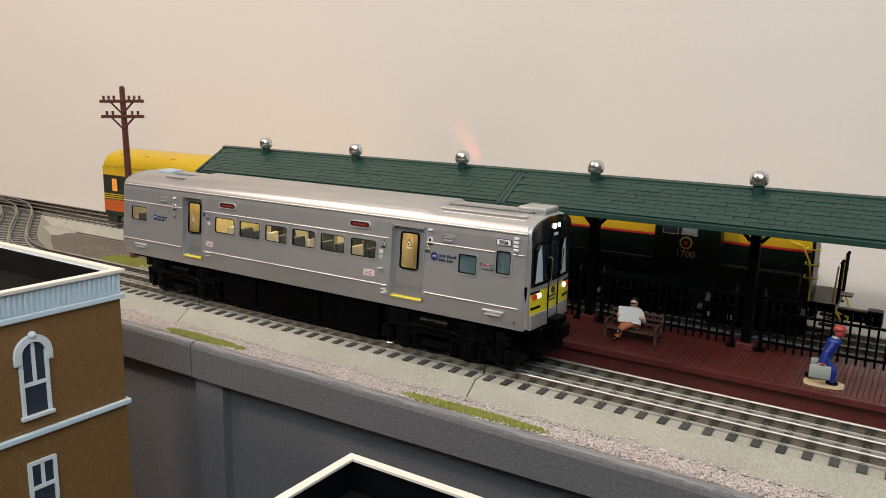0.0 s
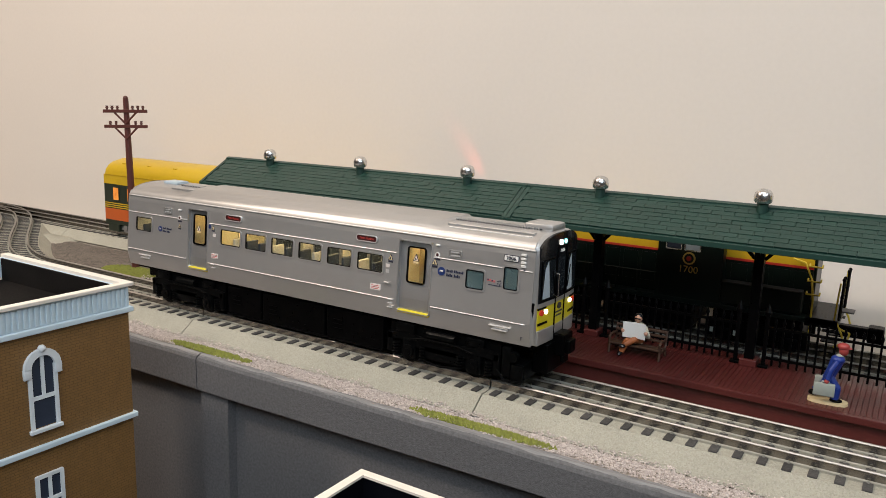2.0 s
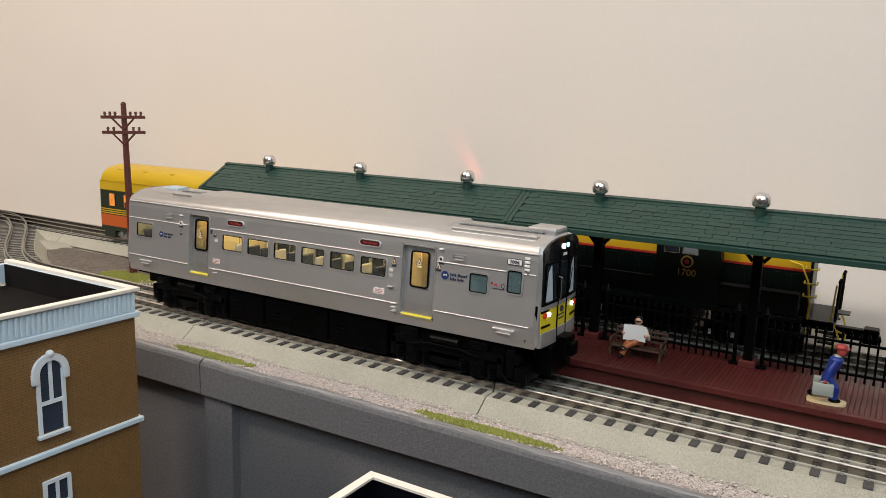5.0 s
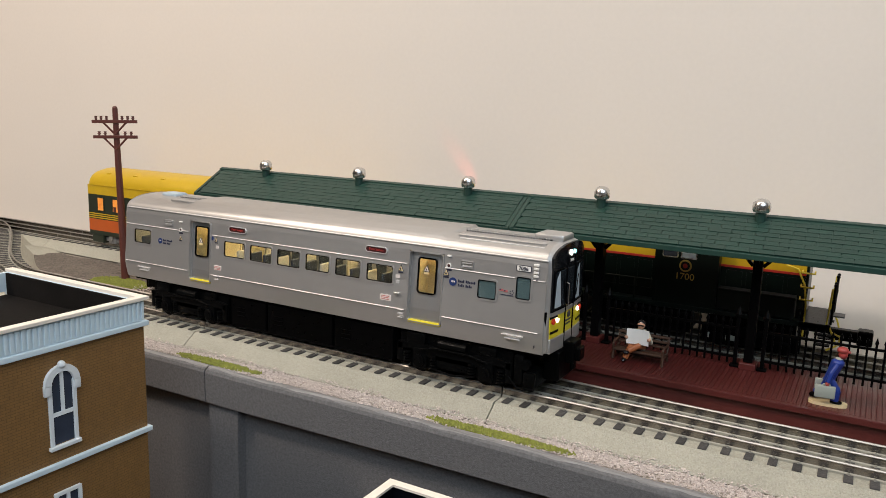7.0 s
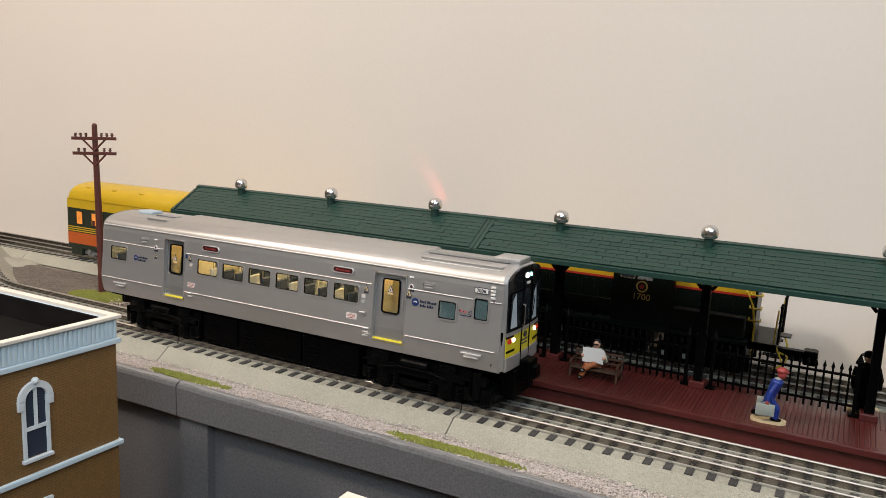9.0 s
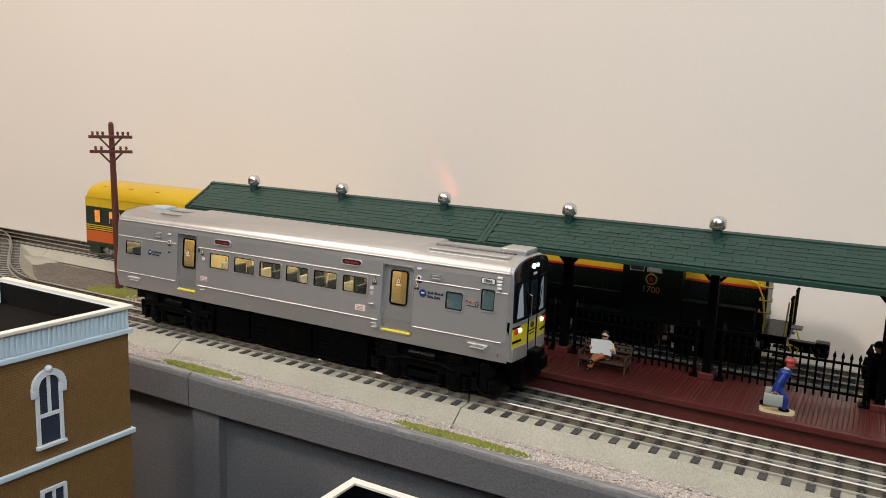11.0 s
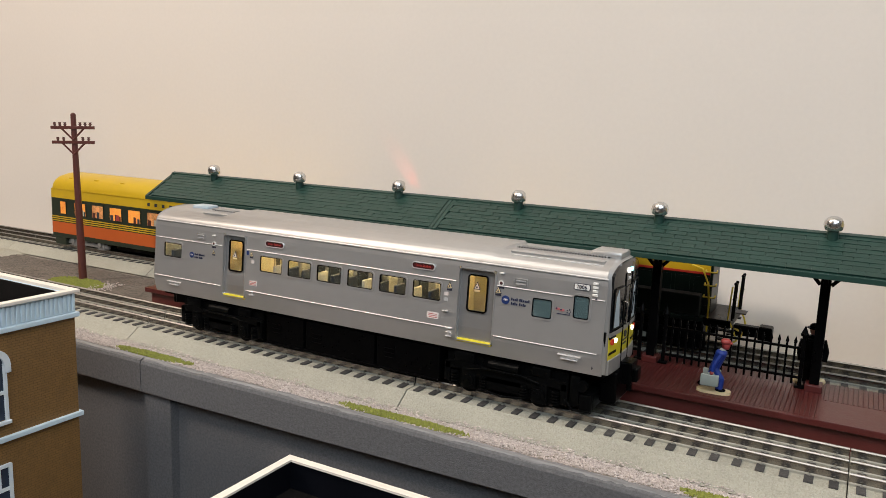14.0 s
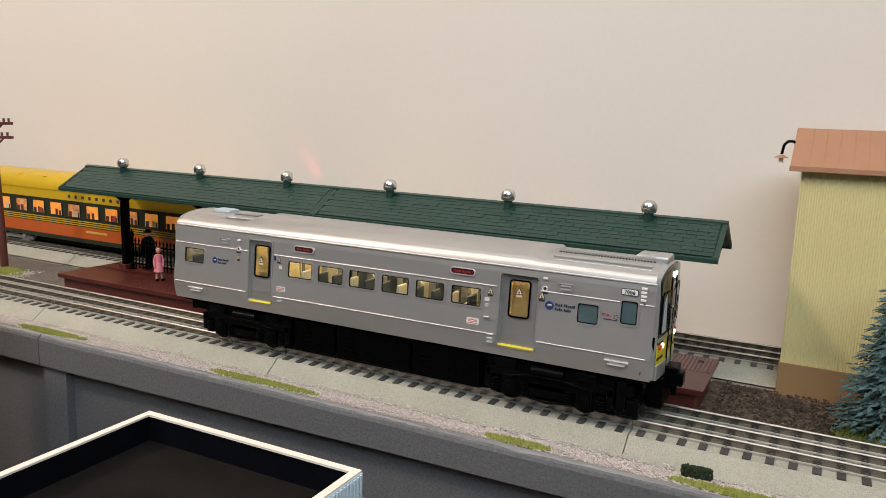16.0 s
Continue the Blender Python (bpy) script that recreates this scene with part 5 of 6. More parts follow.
box(bm, BX - 0.1245, BX - 0.0012, BY - 0.1300, BY - 0.1270, 0.0605, 0.0725)
box(bm, BX - 0.1245, BX - 0.1215, BY - 0.1270, BY - 0.0012, 0.0605, 0.0725)
box(bm, BX - 0.1215, BX + 0.0004, BY - 0.0035, BY + 0.0004, 0.0605, 0.0725)
box(bm, BX - 0.0035, BX + 0.0004, BY - 0.1270, BY - 0.0035, 0.0605, 0.0725)
cor = part("parapet", bm, M["bluetrim"], building, "pale blue parapet")
bm = B()
box(bm, BX - 0.0024, BX + 0.0026, BY - 0.1300, BY + 0.0026, 0.0725, 0.0745, 0.0003)
box(bm, BX - 0.1260, BX - 0.0024, BY - 0.0024, BY + 0.0026, 0.0725, 0.0745, 0.0003)
part("coping", bm, M["cream"], building, "ivory coping")
dent = finish(box(B(), 0, 0.0010, -0.00085, 0.00085, 0.0612, 0.0718, 0.0003), "dentil", M["bluetrim"])
for i in range(44):
    d = new("dentil", dent)
    d.parent = cor
    d.location = (BX + 0.0004, BY - 0.0012 - 0.0029 * i, 0)
part("roof", box(B(), BX - 0.1215, BX - 0.0035, BY - 0.1270, BY - 0.0035, 0.0560, 0.0585), M["roofblack"], building, "flat black roof")
bm = B()
box(bm, BX - 0.0048, BX - 0.0036, BY - 0.1270, BY - 0.0036, 0.0585, 0.0724)
box(bm, BX - 0.1215, BX - 0.0048, BY - 0.0048, BY - 0.0036, 0.0585, 0.0724)
part("parapet_lining", bm, M["roofblack"], building)


def on_x(yc, zc, out=0.0):
    def place(u, v, k):
        return (BX + out + k, yc + u, zc + v)
    return place


def sash_window(yc, z0, z1, arched):
    w = 0.0130
    h = z1 - z0
    zc = (z0 + z1) / 2
    win = part("window", box(B(), BX - 0.002, BX + 0.0003, yc - w / 2, yc + w / 2, z0, z1), M["navypane"], building, "dark sash window in a white frame")
    bm = B()
    if arched:
        for sg in (-1, 1):
            ye = yc + sg * (w / 2 + 0.0003)
            box(bm, BX, BX + 0.0014, ye - 0.0010, ye + 0.0010, z0 - 0.0010, z1 + 0.0004, 0.0002)
    else:
        ring(bm, w + 0.0024, h + 0.002, 0.0006, 0.0019, 0.0014, on_x(yc, zc))
    box(bm, BX, BX + 0.0011, yc - 0.0009, yc + 0.0009, zc, z1)
    box(bm, BX, BX + 0.0012, yc - w / 2, yc + w / 2, zc - 0.0010, zc + 0.0010)
    box(bm, BX, BX + 0.0024, yc - w / 2 - 0.0022, yc + w / 2 + 0.0022, z0 - 0.0024, z0 - 0.0004, 0.0003)
    part("frame", bm, M["framewhite"], win, "white window frame")
    if arched:
        bm = B()
        n = 12
        for r0, r1, d0 in ((0.0062, 0.0098, 0.0020),):
            loops = []
            for i in range(n + 1):
                a = math.pi * i / n
                c, s = math.cos(a), math.sin(a)
                loops.append([(BX, yc + r0 * c, z1 + r0 * s), (BX + d0, yc + r0 * c, z1 + r0 * s), (BX + d0, yc + r1 * c, z1 + r1 * s), (BX, yc + r1 * c, z1 + r1 * s)])
            loft(bm, loops)
        for sg in (-1, 1):
            box(bm, BX, BX + 0.0020, yc + sg * 0.0083 - 0.0018, yc + sg * 0.0083 + 0.0018, z1 - 0.0050, z1 + 0.0006, 0.0003)
        ball(bm, (BX + 0.0014, yc, z1 + 0.0098), 0.0021)
        part("hood_mould", bm, M["framewhite"], win, "white arched hood mould", True)
        bm = B()
        loft(bm, [[(BX + k, yc + 0.0063 * math.cos(a), z1 + 0.0063 * math.sin(a)) for a in np.linspace(0, math.pi, 13)] for k in (0.0001, 0.0004)])
        part("fanlight", bm, M["navypane"], win, "dark arched light")
        part("fan_mullion", box(B(), BX, BX + 0.0011, yc - 0.0009, yc + 0.0009, z1, z1 + 0.0060), M["framewhite"], win)


for yc in (-0.1985, -0.2430):
    sash_window(yc, 0.0072, 0.0395, True)
    sash_window(yc, -0.0480, -0.0200, False)
    sash_window(yc, -0.0900, -0.0620, False)

# ---- flat-roofed building in front ----
KX0, KX1, KY1, KY0, KZ = 0.0035, 0.1500, -0.1480, -0.330, 0.0120
flat = thing("flat_roofed_building", "black flat-roofed model building with an ivory parapet coping", "building")
part("wall", box(B(), KX0 + 0.002, KX1 - 0.003, KY0, KY1 - 0.002, -0.40, -0.0066), M["roofblack"], flat)
part("roof", box(B(), KX0 + 0.0035, KX1 - 0.0045, KY0, KY1 - 0.0035, -0.0065, -0.0040), M["roofblack"], flat, "worn black roof")
for x0, x1, y0, y1 in ((KX0 + 0.0008, KX1 - 0.0014, KY1 - 0.0034, KY1 - 0.0008), (KX0 + 0.0008, KX0 + 0.0034, KY0, KY1 - 0.0034), (KX1 - 0.0040, KX1 - 0.0014, KY0, KY1 - 0.0034)):
    part("parapet", box(B(), x0, x1, y0, y1, -0.010, KZ - 0.0012), M["lining"], flat, "black parapet lining")
bm = B()
for o, i, z0, z1 in ((0.0, 0.0044, KZ - 0.0012, KZ),):
    loft(bm, [[(KX0, KY0, z), (KX0, KY1, z), (KX1, KY1, z), (KX1, KY0, z), (KX1 - i, KY0, z), (KX1 - i, KY1 - i, z), (KX0 + i, KY1 - i, z), (KX0 + i, KY0, z)] for z in (z0, z1)])
part("coping", bm, M["cream"], flat, "ivory coping")
cornice2 = part("cornice", box(B(), KX1 - 0.0014, KX1 + 0.0004, KY0, KY1, -0.0040, KZ - 0.0012), M["bluetrim"], flat, "pale blue ribbed cornice")
for i in range(40):
    d = new("dentil", dent)
    d.parent = cornice2
    d.location = (KX1 + 0.0003, KY1 - 0.002 - 0.0029 * i, KZ - 0.0012 - 0.0722)
part("moulding", box(B(), KX1 - 0.0014, KX1 + 0.0022, KY0, KY1 + 0.002, -0.0062, -0.0038, 0.0004), M["bluetrim"], flat)

# ---- yellow house ----
HX, HY = 0.3235, 0.1225
house = thing("yellow_house", "tall pale yellow model house with tan base, terracotta roof", "house")
part("foundation", box(B(), HX - 0.0008, HX + 0.20, HY - 0.0010, HY + 0.085, -0.003, 0.0238, 0.0004), M["housebase"], house, "tan foundation wall")
part("wall", box(B(), HX, HX + 0.20, HY, HY + 0.084, 0.0238, 0.1630), M["housewall"], house, "pale yellow ribbed siding")
rib = finish(prism(B(), [(-0.00055, 0), (0, -0.00032), (0.00055, 0)], 0.0240, 0.1610, "z"), "siding_rib", M["housewall"])
for i in range(120):
    r = new("siding_rib", rib)
    r.parent = house
    r.location = (HX + 0.0010 + 0.00165 * i, HY, 0)
bm = B()
prism(bm, [(HY - 0.006, 0.1590), (HY - 0.006, 0.1613), (HY + 0.042, 0.1865), (HY + 0.090, 0.1613), (HY + 0.090, 0.1590), (HY + 0.042, 0.1840)], HX - 0.0072, HX + 0.204)
part("roof", bm, M["houseroof"], house, "terracotta roof")
part("fascia", box(B(), HX - 0.0075, HX + 0.204, HY - 0.0072, HY - 0.0058, 0.1580, 0.1617, 0.0003), M["houseroof"], house)
for i in range(22):
    x = HX + 0.004 + 0.0088 * i
    part("roof_batten", loft(B(), [[(x - 0.0006, HY - 0.006, 0.1612), (x + 0.0006, HY - 0.006, 0.1612), (x, HY - 0.006, 0.1614)], [(x - 0.0006, HY + 0.042, 0.1864), (x + 0.0006, HY + 0.042, 0.1864), (x, HY + 0.042, 0.1869)]]), M["houseroof"], house)
lampb = B()
tube(lampb, [(HX - 0.0052, HY + 0.026, 0.1745), (HX - 0.0082, HY + 0.022, 0.1772), (HX - 0.0114, HY + 0.020, 0.1770), (HX - 0.0137, HY + 0.019, 0.1745), (HX - 0.0147, HY + 0.019, 0.1680)], 0.0010, 8)
sconce = part("gooseneck_lamp", lampb, M["black"], house, "black gooseneck wall lamp", True)
part("lamp_shade", cyl(B(), (HX - 0.0147, HY + 0.019, 0.1655), (HX - 0.0147, HY + 0.019, 0.1675), 0.0050, 0.0016, 14), M["houseroof"], sconce, "terracotta lamp shade", True)
part("bulb", cyl(B(), (HX - 0.0147, HY + 0.019, 0.1620), (HX - 0.0147, HY + 0.019, 0.1655), 0.0014, n=10), M["white"], sconce)

# ---- spruce ----
rng = random.Random(4)
tree = thing("blue_spruce", "bushy blue-green model spruce standing by the house", "tree", (0.392, 0.070, 0.0))
part("trunk", cyl(B(), (0, 0, -0.001), (0, 0, 0.110), 0.0032, 0.0006, 8), M["bark"], tree)
bm = B()
for layer in range(34):
    z = 0.012 + 0.104 * layer / 33
    reach = 0.030 * (1 - (z - 0.012) / 0.112) ** 0.85 + 0.002
    for k in range(int(14 + reach * 900)):
        a = rng.uniform(0, 2 * math.pi)
        L = reach * rng.uniform(0.55, 1.12)
        tip = Vector((L * math.cos(a), L * math.sin(a), z - 0.10 * L + rng.uniform(-0.003, 0.003)))
        root = Vector((0.15 * L * math.cos(a), 0.15 * L * math.sin(a), z + 0.003))
        side = Vector((-math.sin(a), math.cos(a), 0))
        for s in range(6):
            f = 0.30 + 0.70 * s / 5
            p = root.lerp(tip, f)
            w = 0.0015 * rng.uniform(0.6, 1.3)
            q = p + (tip - root).normalized() * 0.0042 + side * rng.uniform(-0.002, 0.002) + Vector((0, 0, rng.uniform(-0.001, 0.0016)))
            up = Vector((0, 0, 0.0007))
            v = [bm.verts.new(c) for c in (p - side * w, p + side * w, q, p + up * 1.5)]
            for t in ((0, 1, 3), (1, 2, 3), (2, 0, 3), (0, 2, 1)):
                bm.faces.new([v[i] for i in t])
part("crown", bm, M["spruce"], tree, "dense blue-green needles")


# ---- figures ----
def figure(name, bm, mats, label, category, at, rz=0):
    ob = solid(name, bm, mats, label, category, smooth=True)
    ob.matrix_basis = pose(*at, 0, 0, rz)
    return ob


# walking porter with cases
bm = B()
fm = [M["bluecloth"], M["redcloth"], M["greybox"], M["sandbase"], M["skin"], M["black"]]
prism(bm, [(0.0118 * math.copysign(abs(math.cos(a)) ** 0.7, math.cos(a)), 0.0056 * math.copysign(abs(math.sin(a)) ** 0.7, math.sin(a))) for a in np.linspace(0, 2 * math.pi, 29)[:-1]], 0, 0.0019, "z", 3)
# forward leg bent under the body, trailing leg pushed back
tube(bm, [(-0.0006, -0.0018, 0.0178), (0.0042, -0.0022, 0.0110), (0.0036, -0.0022, 0.0040)], 0.0027, 10)
ball(bm, (0.0046, -0.0022, 0.0030), 0.0023, (1.7, 1, 0.65), 10, 5)
tube(bm, [(-0.0010, 0.0018, 0.0178), (-0.0034, 0.0020, 0.0108), (-0.0082, 0.0020, 0.0062)], 0.0025, 10)
ball(bm, (-0.0092, 0.0020, 0.0046), 0.0021, (1.3, 1, 0.9), 10, 5)
cyl(bm, (-0.0012, 0, 0.0160), (0.0004, 0, 0.0215), 0.0036, 0.0034, 14)
cyl(bm, (0.0004, 0, 0.0212), (0.0030, 0, 0.0298), 0.0034, 0.0041, 14)
ball(bm, (0.0030, 0, 0.0296), 0.0042, (1, 1.1, 0.7), 14)
ball(bm, (0.0036, 0, 0.0322), 0.0024, (1, 1.1, 0.5), 10, 2)
for sg in (-1, 1):
    tube(bm, [(0.0030, sg * 0.0044, 0.0292), (-0.0002, sg * 0.0062, 0.0232), (-0.0016, sg * 0.0070, 0.0172)], 0.0018, 10)
    ball(bm, (-0.0018, sg * 0.0072, 0.0160), 0.0016, n=8, mi=1)
    box(bm, -0.0090, 0.0034, sg * 0.0074 - 0.0017, sg * 0.0074 + 0.0017, 0.0066, 0.0148, 0.0006, 2)
    tube(bm, [(-0.0046, sg * 0.0074, 0.0146), (-0.0042, sg * 0.0074, 0.0158), (-0.0004, sg * 0.0074, 0.0158), (0.0, sg * 0.0074, 0.0146)], 0.0005, 6, 2)
ball(bm, (0.0056, 0, 0.0358), 0.0031, (0.95, 0.88, 1.15), 14, 1)
ball(bm, (0.0052, 0, 0.0384), 0.0035, (1.05, 1, 0.68), 14, 1)
box(bm, 0.0068, 0.0100, -0.0022, 0.0022, 0.0374, 0.0380, 0.0002, 1)
figure("porter_figurine", bm, fm, "painted figurine in blue overalls and red cap carrying grey cases", "figurine", (0.1755, 0.0535, PZ), 4).data.transform(Matrix.Scale(0.87, 4))

# seated newspaper reader on a bench
bench = thing("park_bench", "dark brown slatted bench with curved arms on the platform", "bench", (0.0600, 0.0715, PZ))
for k, (y, z) in enumerate(((-0.0066, 0.0068), (-0.0030, 0.0064), (0.0006, 0.0064), (0.0052, 0.0096), (0.0062, 0.0128), (0.0072, 0.0158))):
    part("slat", box(B(), -0.0170, 0.0170, y - 0.0014, y + 0.0014, z - 0.0006, z + 0.0007, 0.0003), M["tan"], bench)
for x in (-0.0166, 0.0166):
    bm = B()
    tube(bm, [(x, -0.0078, 0), (x, -0.0068, 0.0060), (x, -0.0076, 0.0105), (x, -0.0050, 0.0118), (x, 0.0058, 0.0112)], 0.0009, 6)
    tube(bm, [(x, 0.0066, 0), (x, 0.0046, 0.0062), (x, 0.0078, 0.0168)], 0.0009, 6)
    box(bm, x - 0.0009, x + 0.0009, -0.0070, 0.0050, 0.0046, 0.0060, 0.0003)
    part("bench_end", bm, M["tan"], bench, "", True)
part("stretcher", box(B(), -0.0166, 0.0166, -0.0012, 0.0000, 0.0030, 0.0042, 0.0002), M["tan"], bench)
bm = B()
fm = [M["orangecloth"], M["white"], M["skin"], M["blackgloss"], M["seatpale"]]
# one leg planted, the other crossed over its knee
tube(bm, [(-0.0022, 0.001, 0.0095), (-0.0050, -0.0085, 0.0112), (-0.0078, -0.0100, 0.0030)], 0.0023, 10)
ball(bm, (-0.0084, -0.0118, 0.0018), 0.0020, (0.9, 1.7, 0.8), 10, 3)
tube(bm, [(0.0030, 0.001, 0.0100), (0.0006, -0.0085, 0.0128), (-0.0054, -0.0108, 0.0090)], 0.0023, 10)
ball(bm, (-0.0070, -0.0120, 0.0078), 0.0018, (1.4, 1.2, 0.8), 10, 3)
cyl(bm, (0, 0.0010, 0.0080), (0, 0.0030, 0.0215), 0.0046, 0.0050, 14, 4)
ball(bm, (0, 0.0030, 0.0212), 0.0051, (1, 0.8, 0.5), 12, 4)
for sg in (-1, 1):
    tube(bm, [(sg * 0.0052, 0.003, 0.0205), (sg * 0.0090, -0.002, 0.0150), (sg * 0.0082, -0.0066, 0.0180)], 0.0017, 8, 4)
    ball(bm, (sg * 0.0084, -0.0074, 0.0186), 0.0017, n=8, mi=2)
ball(bm, (0, 0.0020, 0.0268), 0.0030, (0.95, 1, 1.15), 14, 2)
ball(bm, (0, 0.0028, 0.0284), 0.0031, (1, 1, 0.75), 14, 3)
box(bm, -0.0024, 0.0024, -0.0014, -0.0008, 0.0268, 0.0276, 0.0001, 3)
loft(bm, [[(-0.0084, -0.0080, z), (0, -0.0062, z), (0.0084, -0.0080, z), (0.0084, -0.0084, z), (0, -0.0066, z), (-0.0084, -0.0084, z)] for z in (0.0138, 0.0256)], mi=1)
figure("reader_figurine", bm, fm, "seated painted figurine in rust trousers holding up a white newspaper", "figurine", (0.0590, 0.0712, PZ), 3).scale = (0.88, 0.88, 0.88)

# standing dark figure, seen at two places
for at, rz, bag in (((0.2265, 0.1065, PZ), 20, True), ((-0.2745, 0.1060, PZ), 0, False)):
    bm = B()
    fm = [M["black"], M["skin"], M["tan"], M["sandbase"]]
    for sg in (-1, 1):
        cyl(bm, (sg * 0.0022, 0, 0.0015), (sg * 0.0018, 0, 0.017), 0.0022, 0.0028)
        ball(bm, (sg * 0.0024, -0.0015, 0.0012), 0.0021, (0.9, 1.6, 0.7), 8)
        tube(bm, [(sg * 0.0058, 0, 0.0300), (sg * 0.0078, -0.001, 0.0225), (sg * 0.0068, -0.002, 0.0165)], 0.0022, 8)
    cyl(bm, (0, 0, 0.0120), (0, 0, 0.0300), 0.0068, 0.0058, 14)
    ball(bm, (0, 0, 0.0302), 0.0062, (1, 0.8, 0.55), 12)
    ball(bm, (0, -0.0004, 0.0365), 0.0031, (1, 1, 1.15), 12, 1)
    ball(bm, (0, 0, 0.0390), 0.0034, (1, 1, 0.7), 12)
    cyl(bm, (0, 0, 0.0378), (0, 0, 0.0384), 0.0048, n=14)
    if bag:
        ball(bm, (0.0078, 0.000, 0.0022), 0.0026, (1.0, 0.8, 0.85), 10, 3)
        ball(bm, (-0.0080, -0.001, 0.0028), 0.0030, (0.9, 0.8, 0.95), 10, 3)
    figure("standing_figurine", bm, fm, "painted figurine in a dark coat and hat standing by the fence", "figurine", at, rz)

# girl in pink
bm = B()
fm = [M["pink"], M["skin"], M["brownpole"], M["black"]]
for x, sg in ((-0.0020, -1), (0.0026, 1)):
    cyl(bm, (x * 1.4, 0, 0.002), (x * 0.7, 0, 0.011), 0.0013, 0.0016, 8, 1)
    ball(bm, (x * 1.4 + 0.0008, -0.001, 0.0012), 0.0016, (1.5, 1.1, 0.7), 8, 3)
cyl(bm, (0, 0, 0.0085), (0, 0, 0.0180), 0.0058, 0.0034, 14)
cyl(bm, (0, 0, 0.0175), (0, 0, 0.0235), 0.0036, 0.0034, 12)
for sg in (-1, 1):
    tube(bm, [(sg * 0.0036, 0, 0.0228), (sg * 0.0052, -0.0004, 0.0180), (sg * 0.0050, -0.002, 0.0140)], 0.0013, 8)
    ball(bm, (sg * 0.0050, -0.0022, 0.0132), 0.0012, n=8, mi=1)
ball(bm, (0, -0.0004, 0.0272), 0.0028, n=12, mi=1)
ball(bm, (0, 0.0006, 0.0280), 0.0030, (1, 1, 0.95), 12, 2)
figure("girl_figurine", bm, fm, "painted girl figurine in a pink dress walking on the platform", "figurine", (-0.2220, 0.0700, PZ), 58).scale = (0.80, 0.85, 1.10)

# ---- scenery on the ground ----
rng = random.Random(9)


def scatter(name, n, place, size, material, label, flat=0.7):
    verts, faces = [], []
    for _ in range(n):
        x, y, z = place()
        s = size * rng.uniform(0.5, 1.3)
        o = [Vector((rng.uniform(0.7, 1.2) * s, 0, 0)), Vector((0, rng.uniform(0.7, 1.2) * s, 0)), Vector((0, 0, flat * s))]
        a = rng.uniform(0, 3.14)
        R = Matrix.Rotation(a, 3, "Z") @ Matrix.Rotation(rng.uniform(-0.5, 0.5), 3, "X")
        b = len(verts)
        c = Vector((x, y, z))
        for v in (o[0], o[1], -o[0], -o[1], o[2], -o[2]):
            verts.append(c + R @ v)
        for f in ((0, 1, 4), (1, 2, 4), (2, 3, 4), (3, 0, 4), (1, 0, 5), (2, 1, 5), (3, 2, 5), (0, 3, 5)):
            faces.append([b + i for i in f])
    me = bpy.data.meshes.new(name)
    me.from_pydata(verts, [], faces)
    me.materials.append(material)
    return tagged(new(name, me), label, "", "", "stuff")


def verge():
    x = rng.uniform(-0.5, 0.6)
    u = rng.random()
    y = -0.0395 - 0.0365 * u - 0.0025 * noise.noise((x * 45, 0.5, 9.0)) - 0.0018 * noise.noise((x * 160, 0.5, 2.0))
    return x, y, max(verge_z(y), (y + 0.041) * 0.72) + 0.0003 + rng.uniform(0, 0.0010)


scatter("pebbles", 42000, verge, 0.00070, M["pebble"], "pale pink and grey pebbles along the wall cap")


def tufts(name, x0, x1, y0, y1, n, h, label, material="grass", base=0.0):
    def put():
        while True:
            u, v = rng.uniform(-1, 1), rng.uniform(-1, 1)
            if u * u + v * v < 1 + rng.uniform(-0.7, 0.15) and noise.noise((u * 5 + x0 * 90, v * 2.2, 4.0)) > rng.uniform(-0.7, 0.35):
                x, y = (x0 + x1) / 2 + u * (x1 - x0) / 2, (y0 + y1) / 2 + v * (y1 - y0) / 2
                return x, y, base + (verge_z(y) if y < -0.03 else 0.0) + rng.uniform(0.0005, h)
    return scatter(name, n, put, 0.00075, M[material], label, 1.6)


for x0, x1, n in ((-0.226, -0.150, 2500), (-0.024, 0.066, 2300), (0.182, 0.222, 900), (0.284, 0.350, 1900)):
    tufts("grass", x0, x1, -0.0768, -0.0625, n, 0.0018, "mossy green grass tuft beside the track")
tufts("grass", -0.500, -0.425, 0.050, 0.085, 5200, 0.0022, "yellow-green grass at the foot of the pole")
tufts("grass", 0.358, 0.440, 0.045, 0.088, 5200, 0.0030, "bright green grass under the spruce")
tufts("bush", 0.288, 0.304, -0.0560, -0.0470, 1500, 0.0070, "small dark green bush on the verge", "bush")


def bed(name, x0, x1, y0, y1, material, label, h=0.0025, lift=0.0):
    bm = B()
    nx, ny = 60, 24
    rows = []
    for i in range(nx + 1):
        r = []
        for j in range(ny + 1):
            u, v = i / nx, j / ny
            x, y = x0 + (x1 - x0) * u, y0 + (y1 - y0) * v
            e = min(u, 1 - u) * (x1 - x0), min(v, 1 - v) * (y1 - y0)
            k = min(1, min(e) / (0.006 + 4 * lift))
            z = -0.0015 + k * (0.0012 + lift + h * abs(noise.noise((x * 120, y * 120, 3)))) + 0.0006 * noise.noise((x * 500, y * 500, 1))
            r.append(bm.verts.new((x + 0.004 * noise.noise((y * 60, x * 20, 5)), y + 0.004 * noise.noise((x * 60, y * 20, 8)), z)))
        rows.append(r)
    for a, b in zip(rows, rows[1:]):
        for j in range(ny):
            bm.faces.new((a[j], b[j], b[j + 1], a[j + 1]))
    return solid(name, bm, M[material], label, kind="stuff", smooth=True)


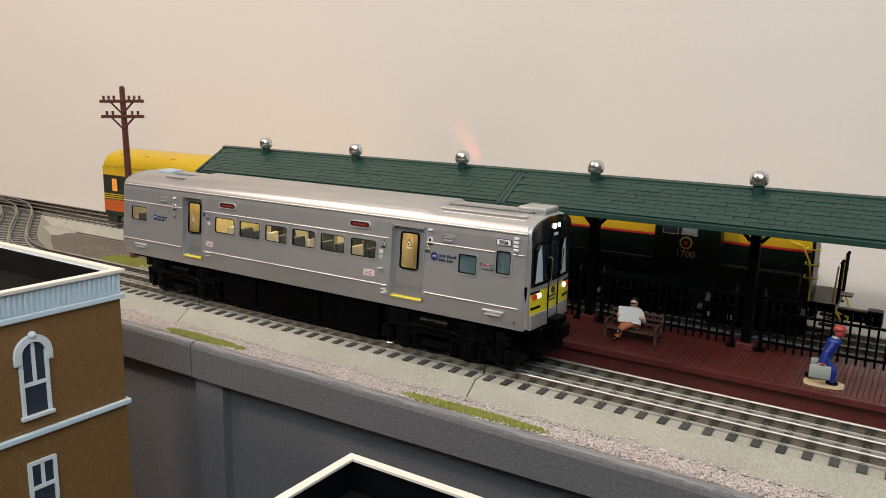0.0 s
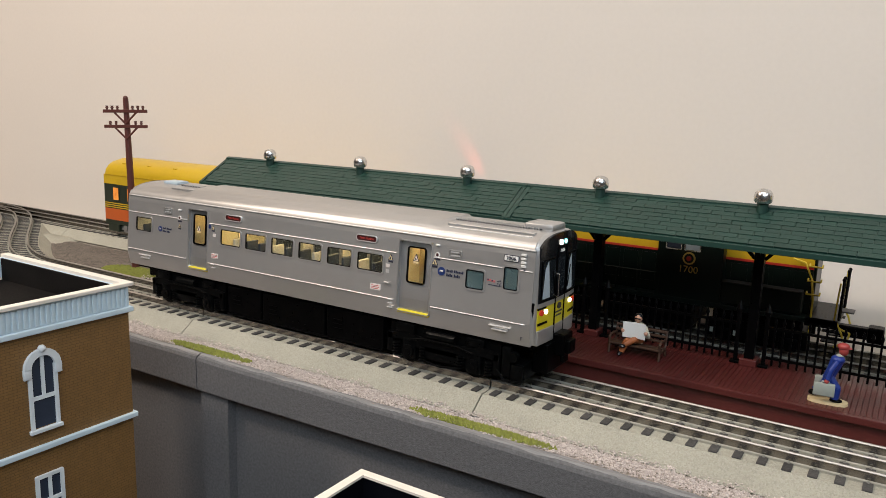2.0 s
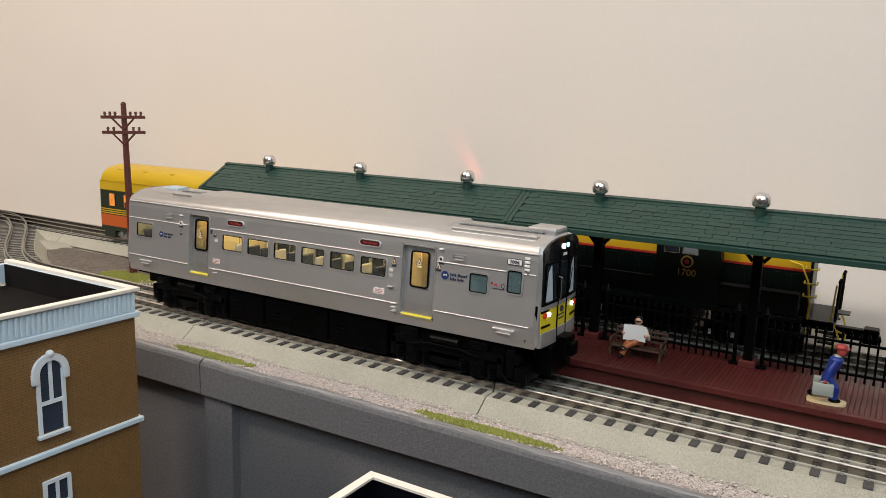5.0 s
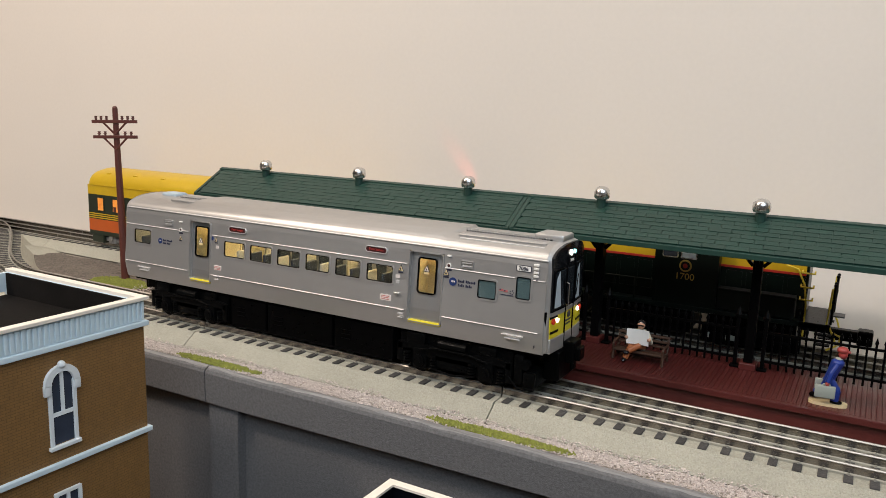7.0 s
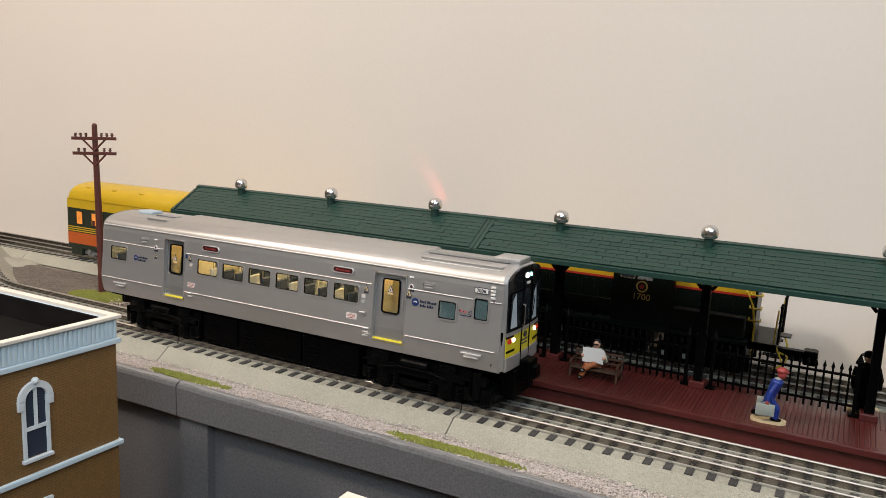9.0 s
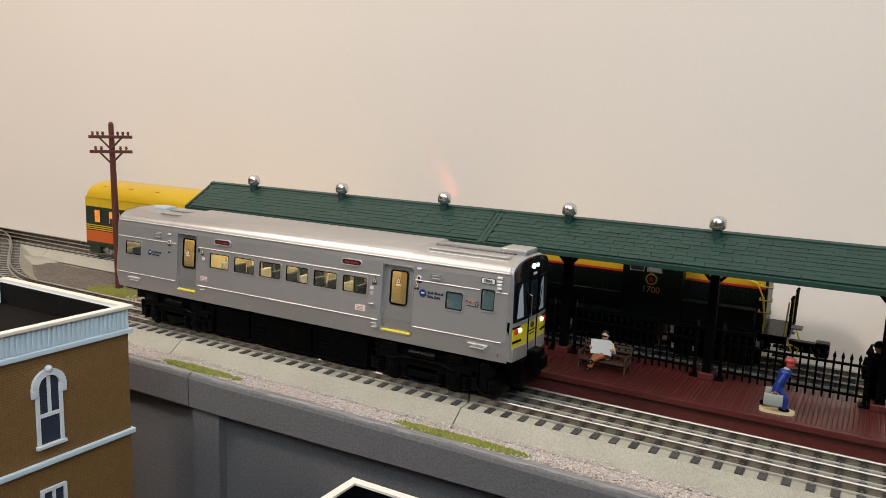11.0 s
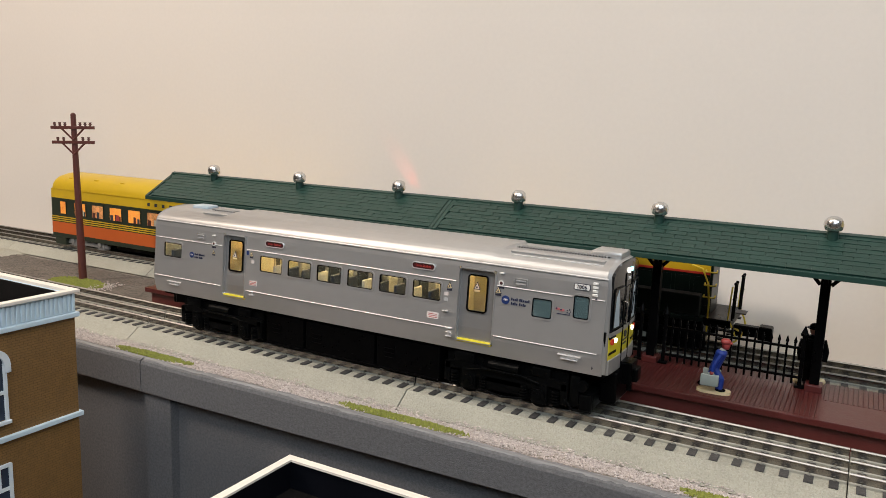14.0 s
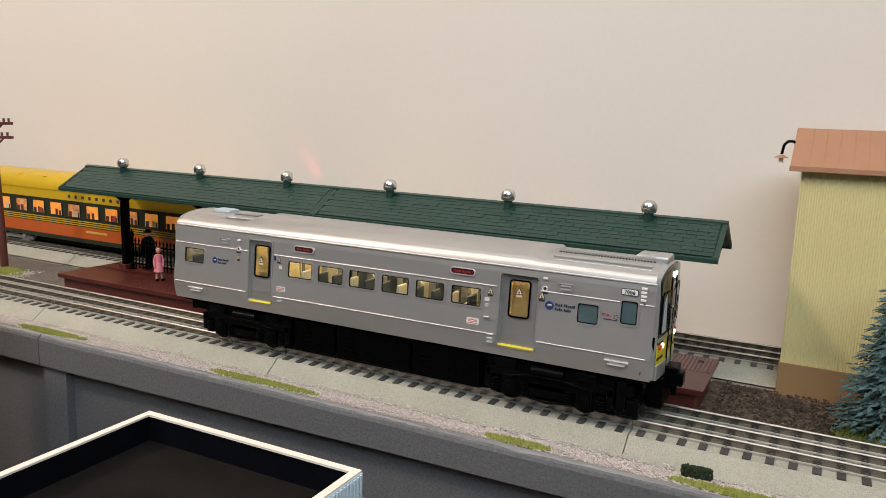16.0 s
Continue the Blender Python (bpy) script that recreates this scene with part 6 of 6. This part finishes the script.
bed("ballast_fill", -0.88, -0.655, 0.030, 0.150, "roadbed", "pale grey ballast filling between the diverging tracks", 0.0008, 0.0072)
bed("mulch", 0.275, 0.62, 0.037, 0.133, "mulch", "dark brown bark mulch between the tracks")
bed("gravel_bed", -0.69, -0.32, 0.047, 0.134, "darkgravel", "dark brown gravel between the tracks")
scatter("mulch_chips", 2600, lambda: (rng.uniform(0.288, 0.5), rng.uniform(0.042, 0.124), rng.uniform(0.0005, 0.0028)), 0.0011, M["bark"], "dark bark chips")
scatter("stones", 110, lambda: (rng.gauss(-0.424, 0.008), rng.gauss(0.070, 0.010), rng.uniform(0.0005, 0.0025)), 0.0011, M["pebble"], "pale pebbles by the grass")

# ---- planks of the platform and shingles of the shelter ----
plank = finish(box(B(), 0.00008, 0.00267, PY0 + 0.0042, PY1 - 0.0005, PZ - 0.0009, PZ, 0.0004), "plank", M["platred"])
half_plank = finish(box(B(), 0.00008, 0.00267, 0.0785, PY1 - 0.0005, PZ - 0.0009, PZ, 0.0004), "plank", M["platred"])
x = PX0 + 0.001
while x < PX1 - 0.004:
    p = new("plank", half_plank if x > 0.234 or x < -0.252 else plank)
    p.parent = platform
    p.location.x = x
    x += 0.00275
SH_L, SH_R = 0.0142, 0.0041
shingle = finish(box(B(), 0.00016, SH_L - 0.00016, 0.0001, SH_R + 0.0006, -0.0006, 0.0006, m=Matrix.Rotation(radians(-3), 4, "X")), "shingle", M["roofgreen"])
rest = B()
count = 0
rs = random.Random(2)
for row in range(9):
    d = 0.0012 + SH_R * row
    for x0, x1 in ((RX0 + 0.004, -0.0410), (-0.0340, RX1 - 0.004)):
        x = x0 - (SH_L * 0.5 if row % 2 else 0) + rs.uniform(0, 0.002)
        while x < x1 - 0.001:
            xa, xb = max(x, x0), min(x + SH_L, x1)
            if xb - xa > 0.0012:
                m = Matrix.Translation((xa, RY - EY, EZ + 0.0012)) @ Matrix.Rotation(slope, 4, "X") @ Matrix.Translation((0, d, 0.0004 + rs.uniform(0, 0.0002))) @ Matrix.Diagonal(((xb - xa) / SH_L, 1, 1, 1))
                if x > -0.03 and count < 300:
                    s = new("shingle", shingle)
                    s.parent = shelter
                    s.matrix_basis = m
                    count += 1
                else:
                    a = len(rest.verts)
                    rest.from_mesh(shingle)
                    rest.verts.ensure_lookup_table()
                    bmesh.ops.transform(rest, matrix=m, verts=rest.verts[a:])
            x += SH_L
tagged(part("shingles", rest, M["roofgreen"], shelter), kind="stuff")


# ---- movement ----
RUN = [(12.4, 0.0, 0.0), (12.5, 0.0028, 0.0), (12.6, 0.0090, 0.0), (13, 0.0352, -0.0006), (13.5, 0.0651, -0.0011), (14, 0.0988, -0.0017), (14.5, 0.1312, -0.0022), (15, 0.1650, -0.0028), (15.5, 0.1996, -0.0034), (16, 0.2358, -0.0040)]


def motions():
    walk(train, [(0, pose(0, 0, 0))] + [(t, pose(x, y, 0)) for t, x, y in RUN])
    ts = [0.0] + [round(12.4 + 0.1 * i, 1) for i in range(37)]
    for ws, x in WHEELS:
        rows = []
        for t in ts:
            s = float(np.interp(t, [r[0] for r in RUN], [r[1] for r in RUN]))
            rows.append((t, pose(x, 0, 0.016 + WHEEL_R, 0, math.degrees(s / WHEEL_R), 0)))
        walk(ws, rows)


motions()
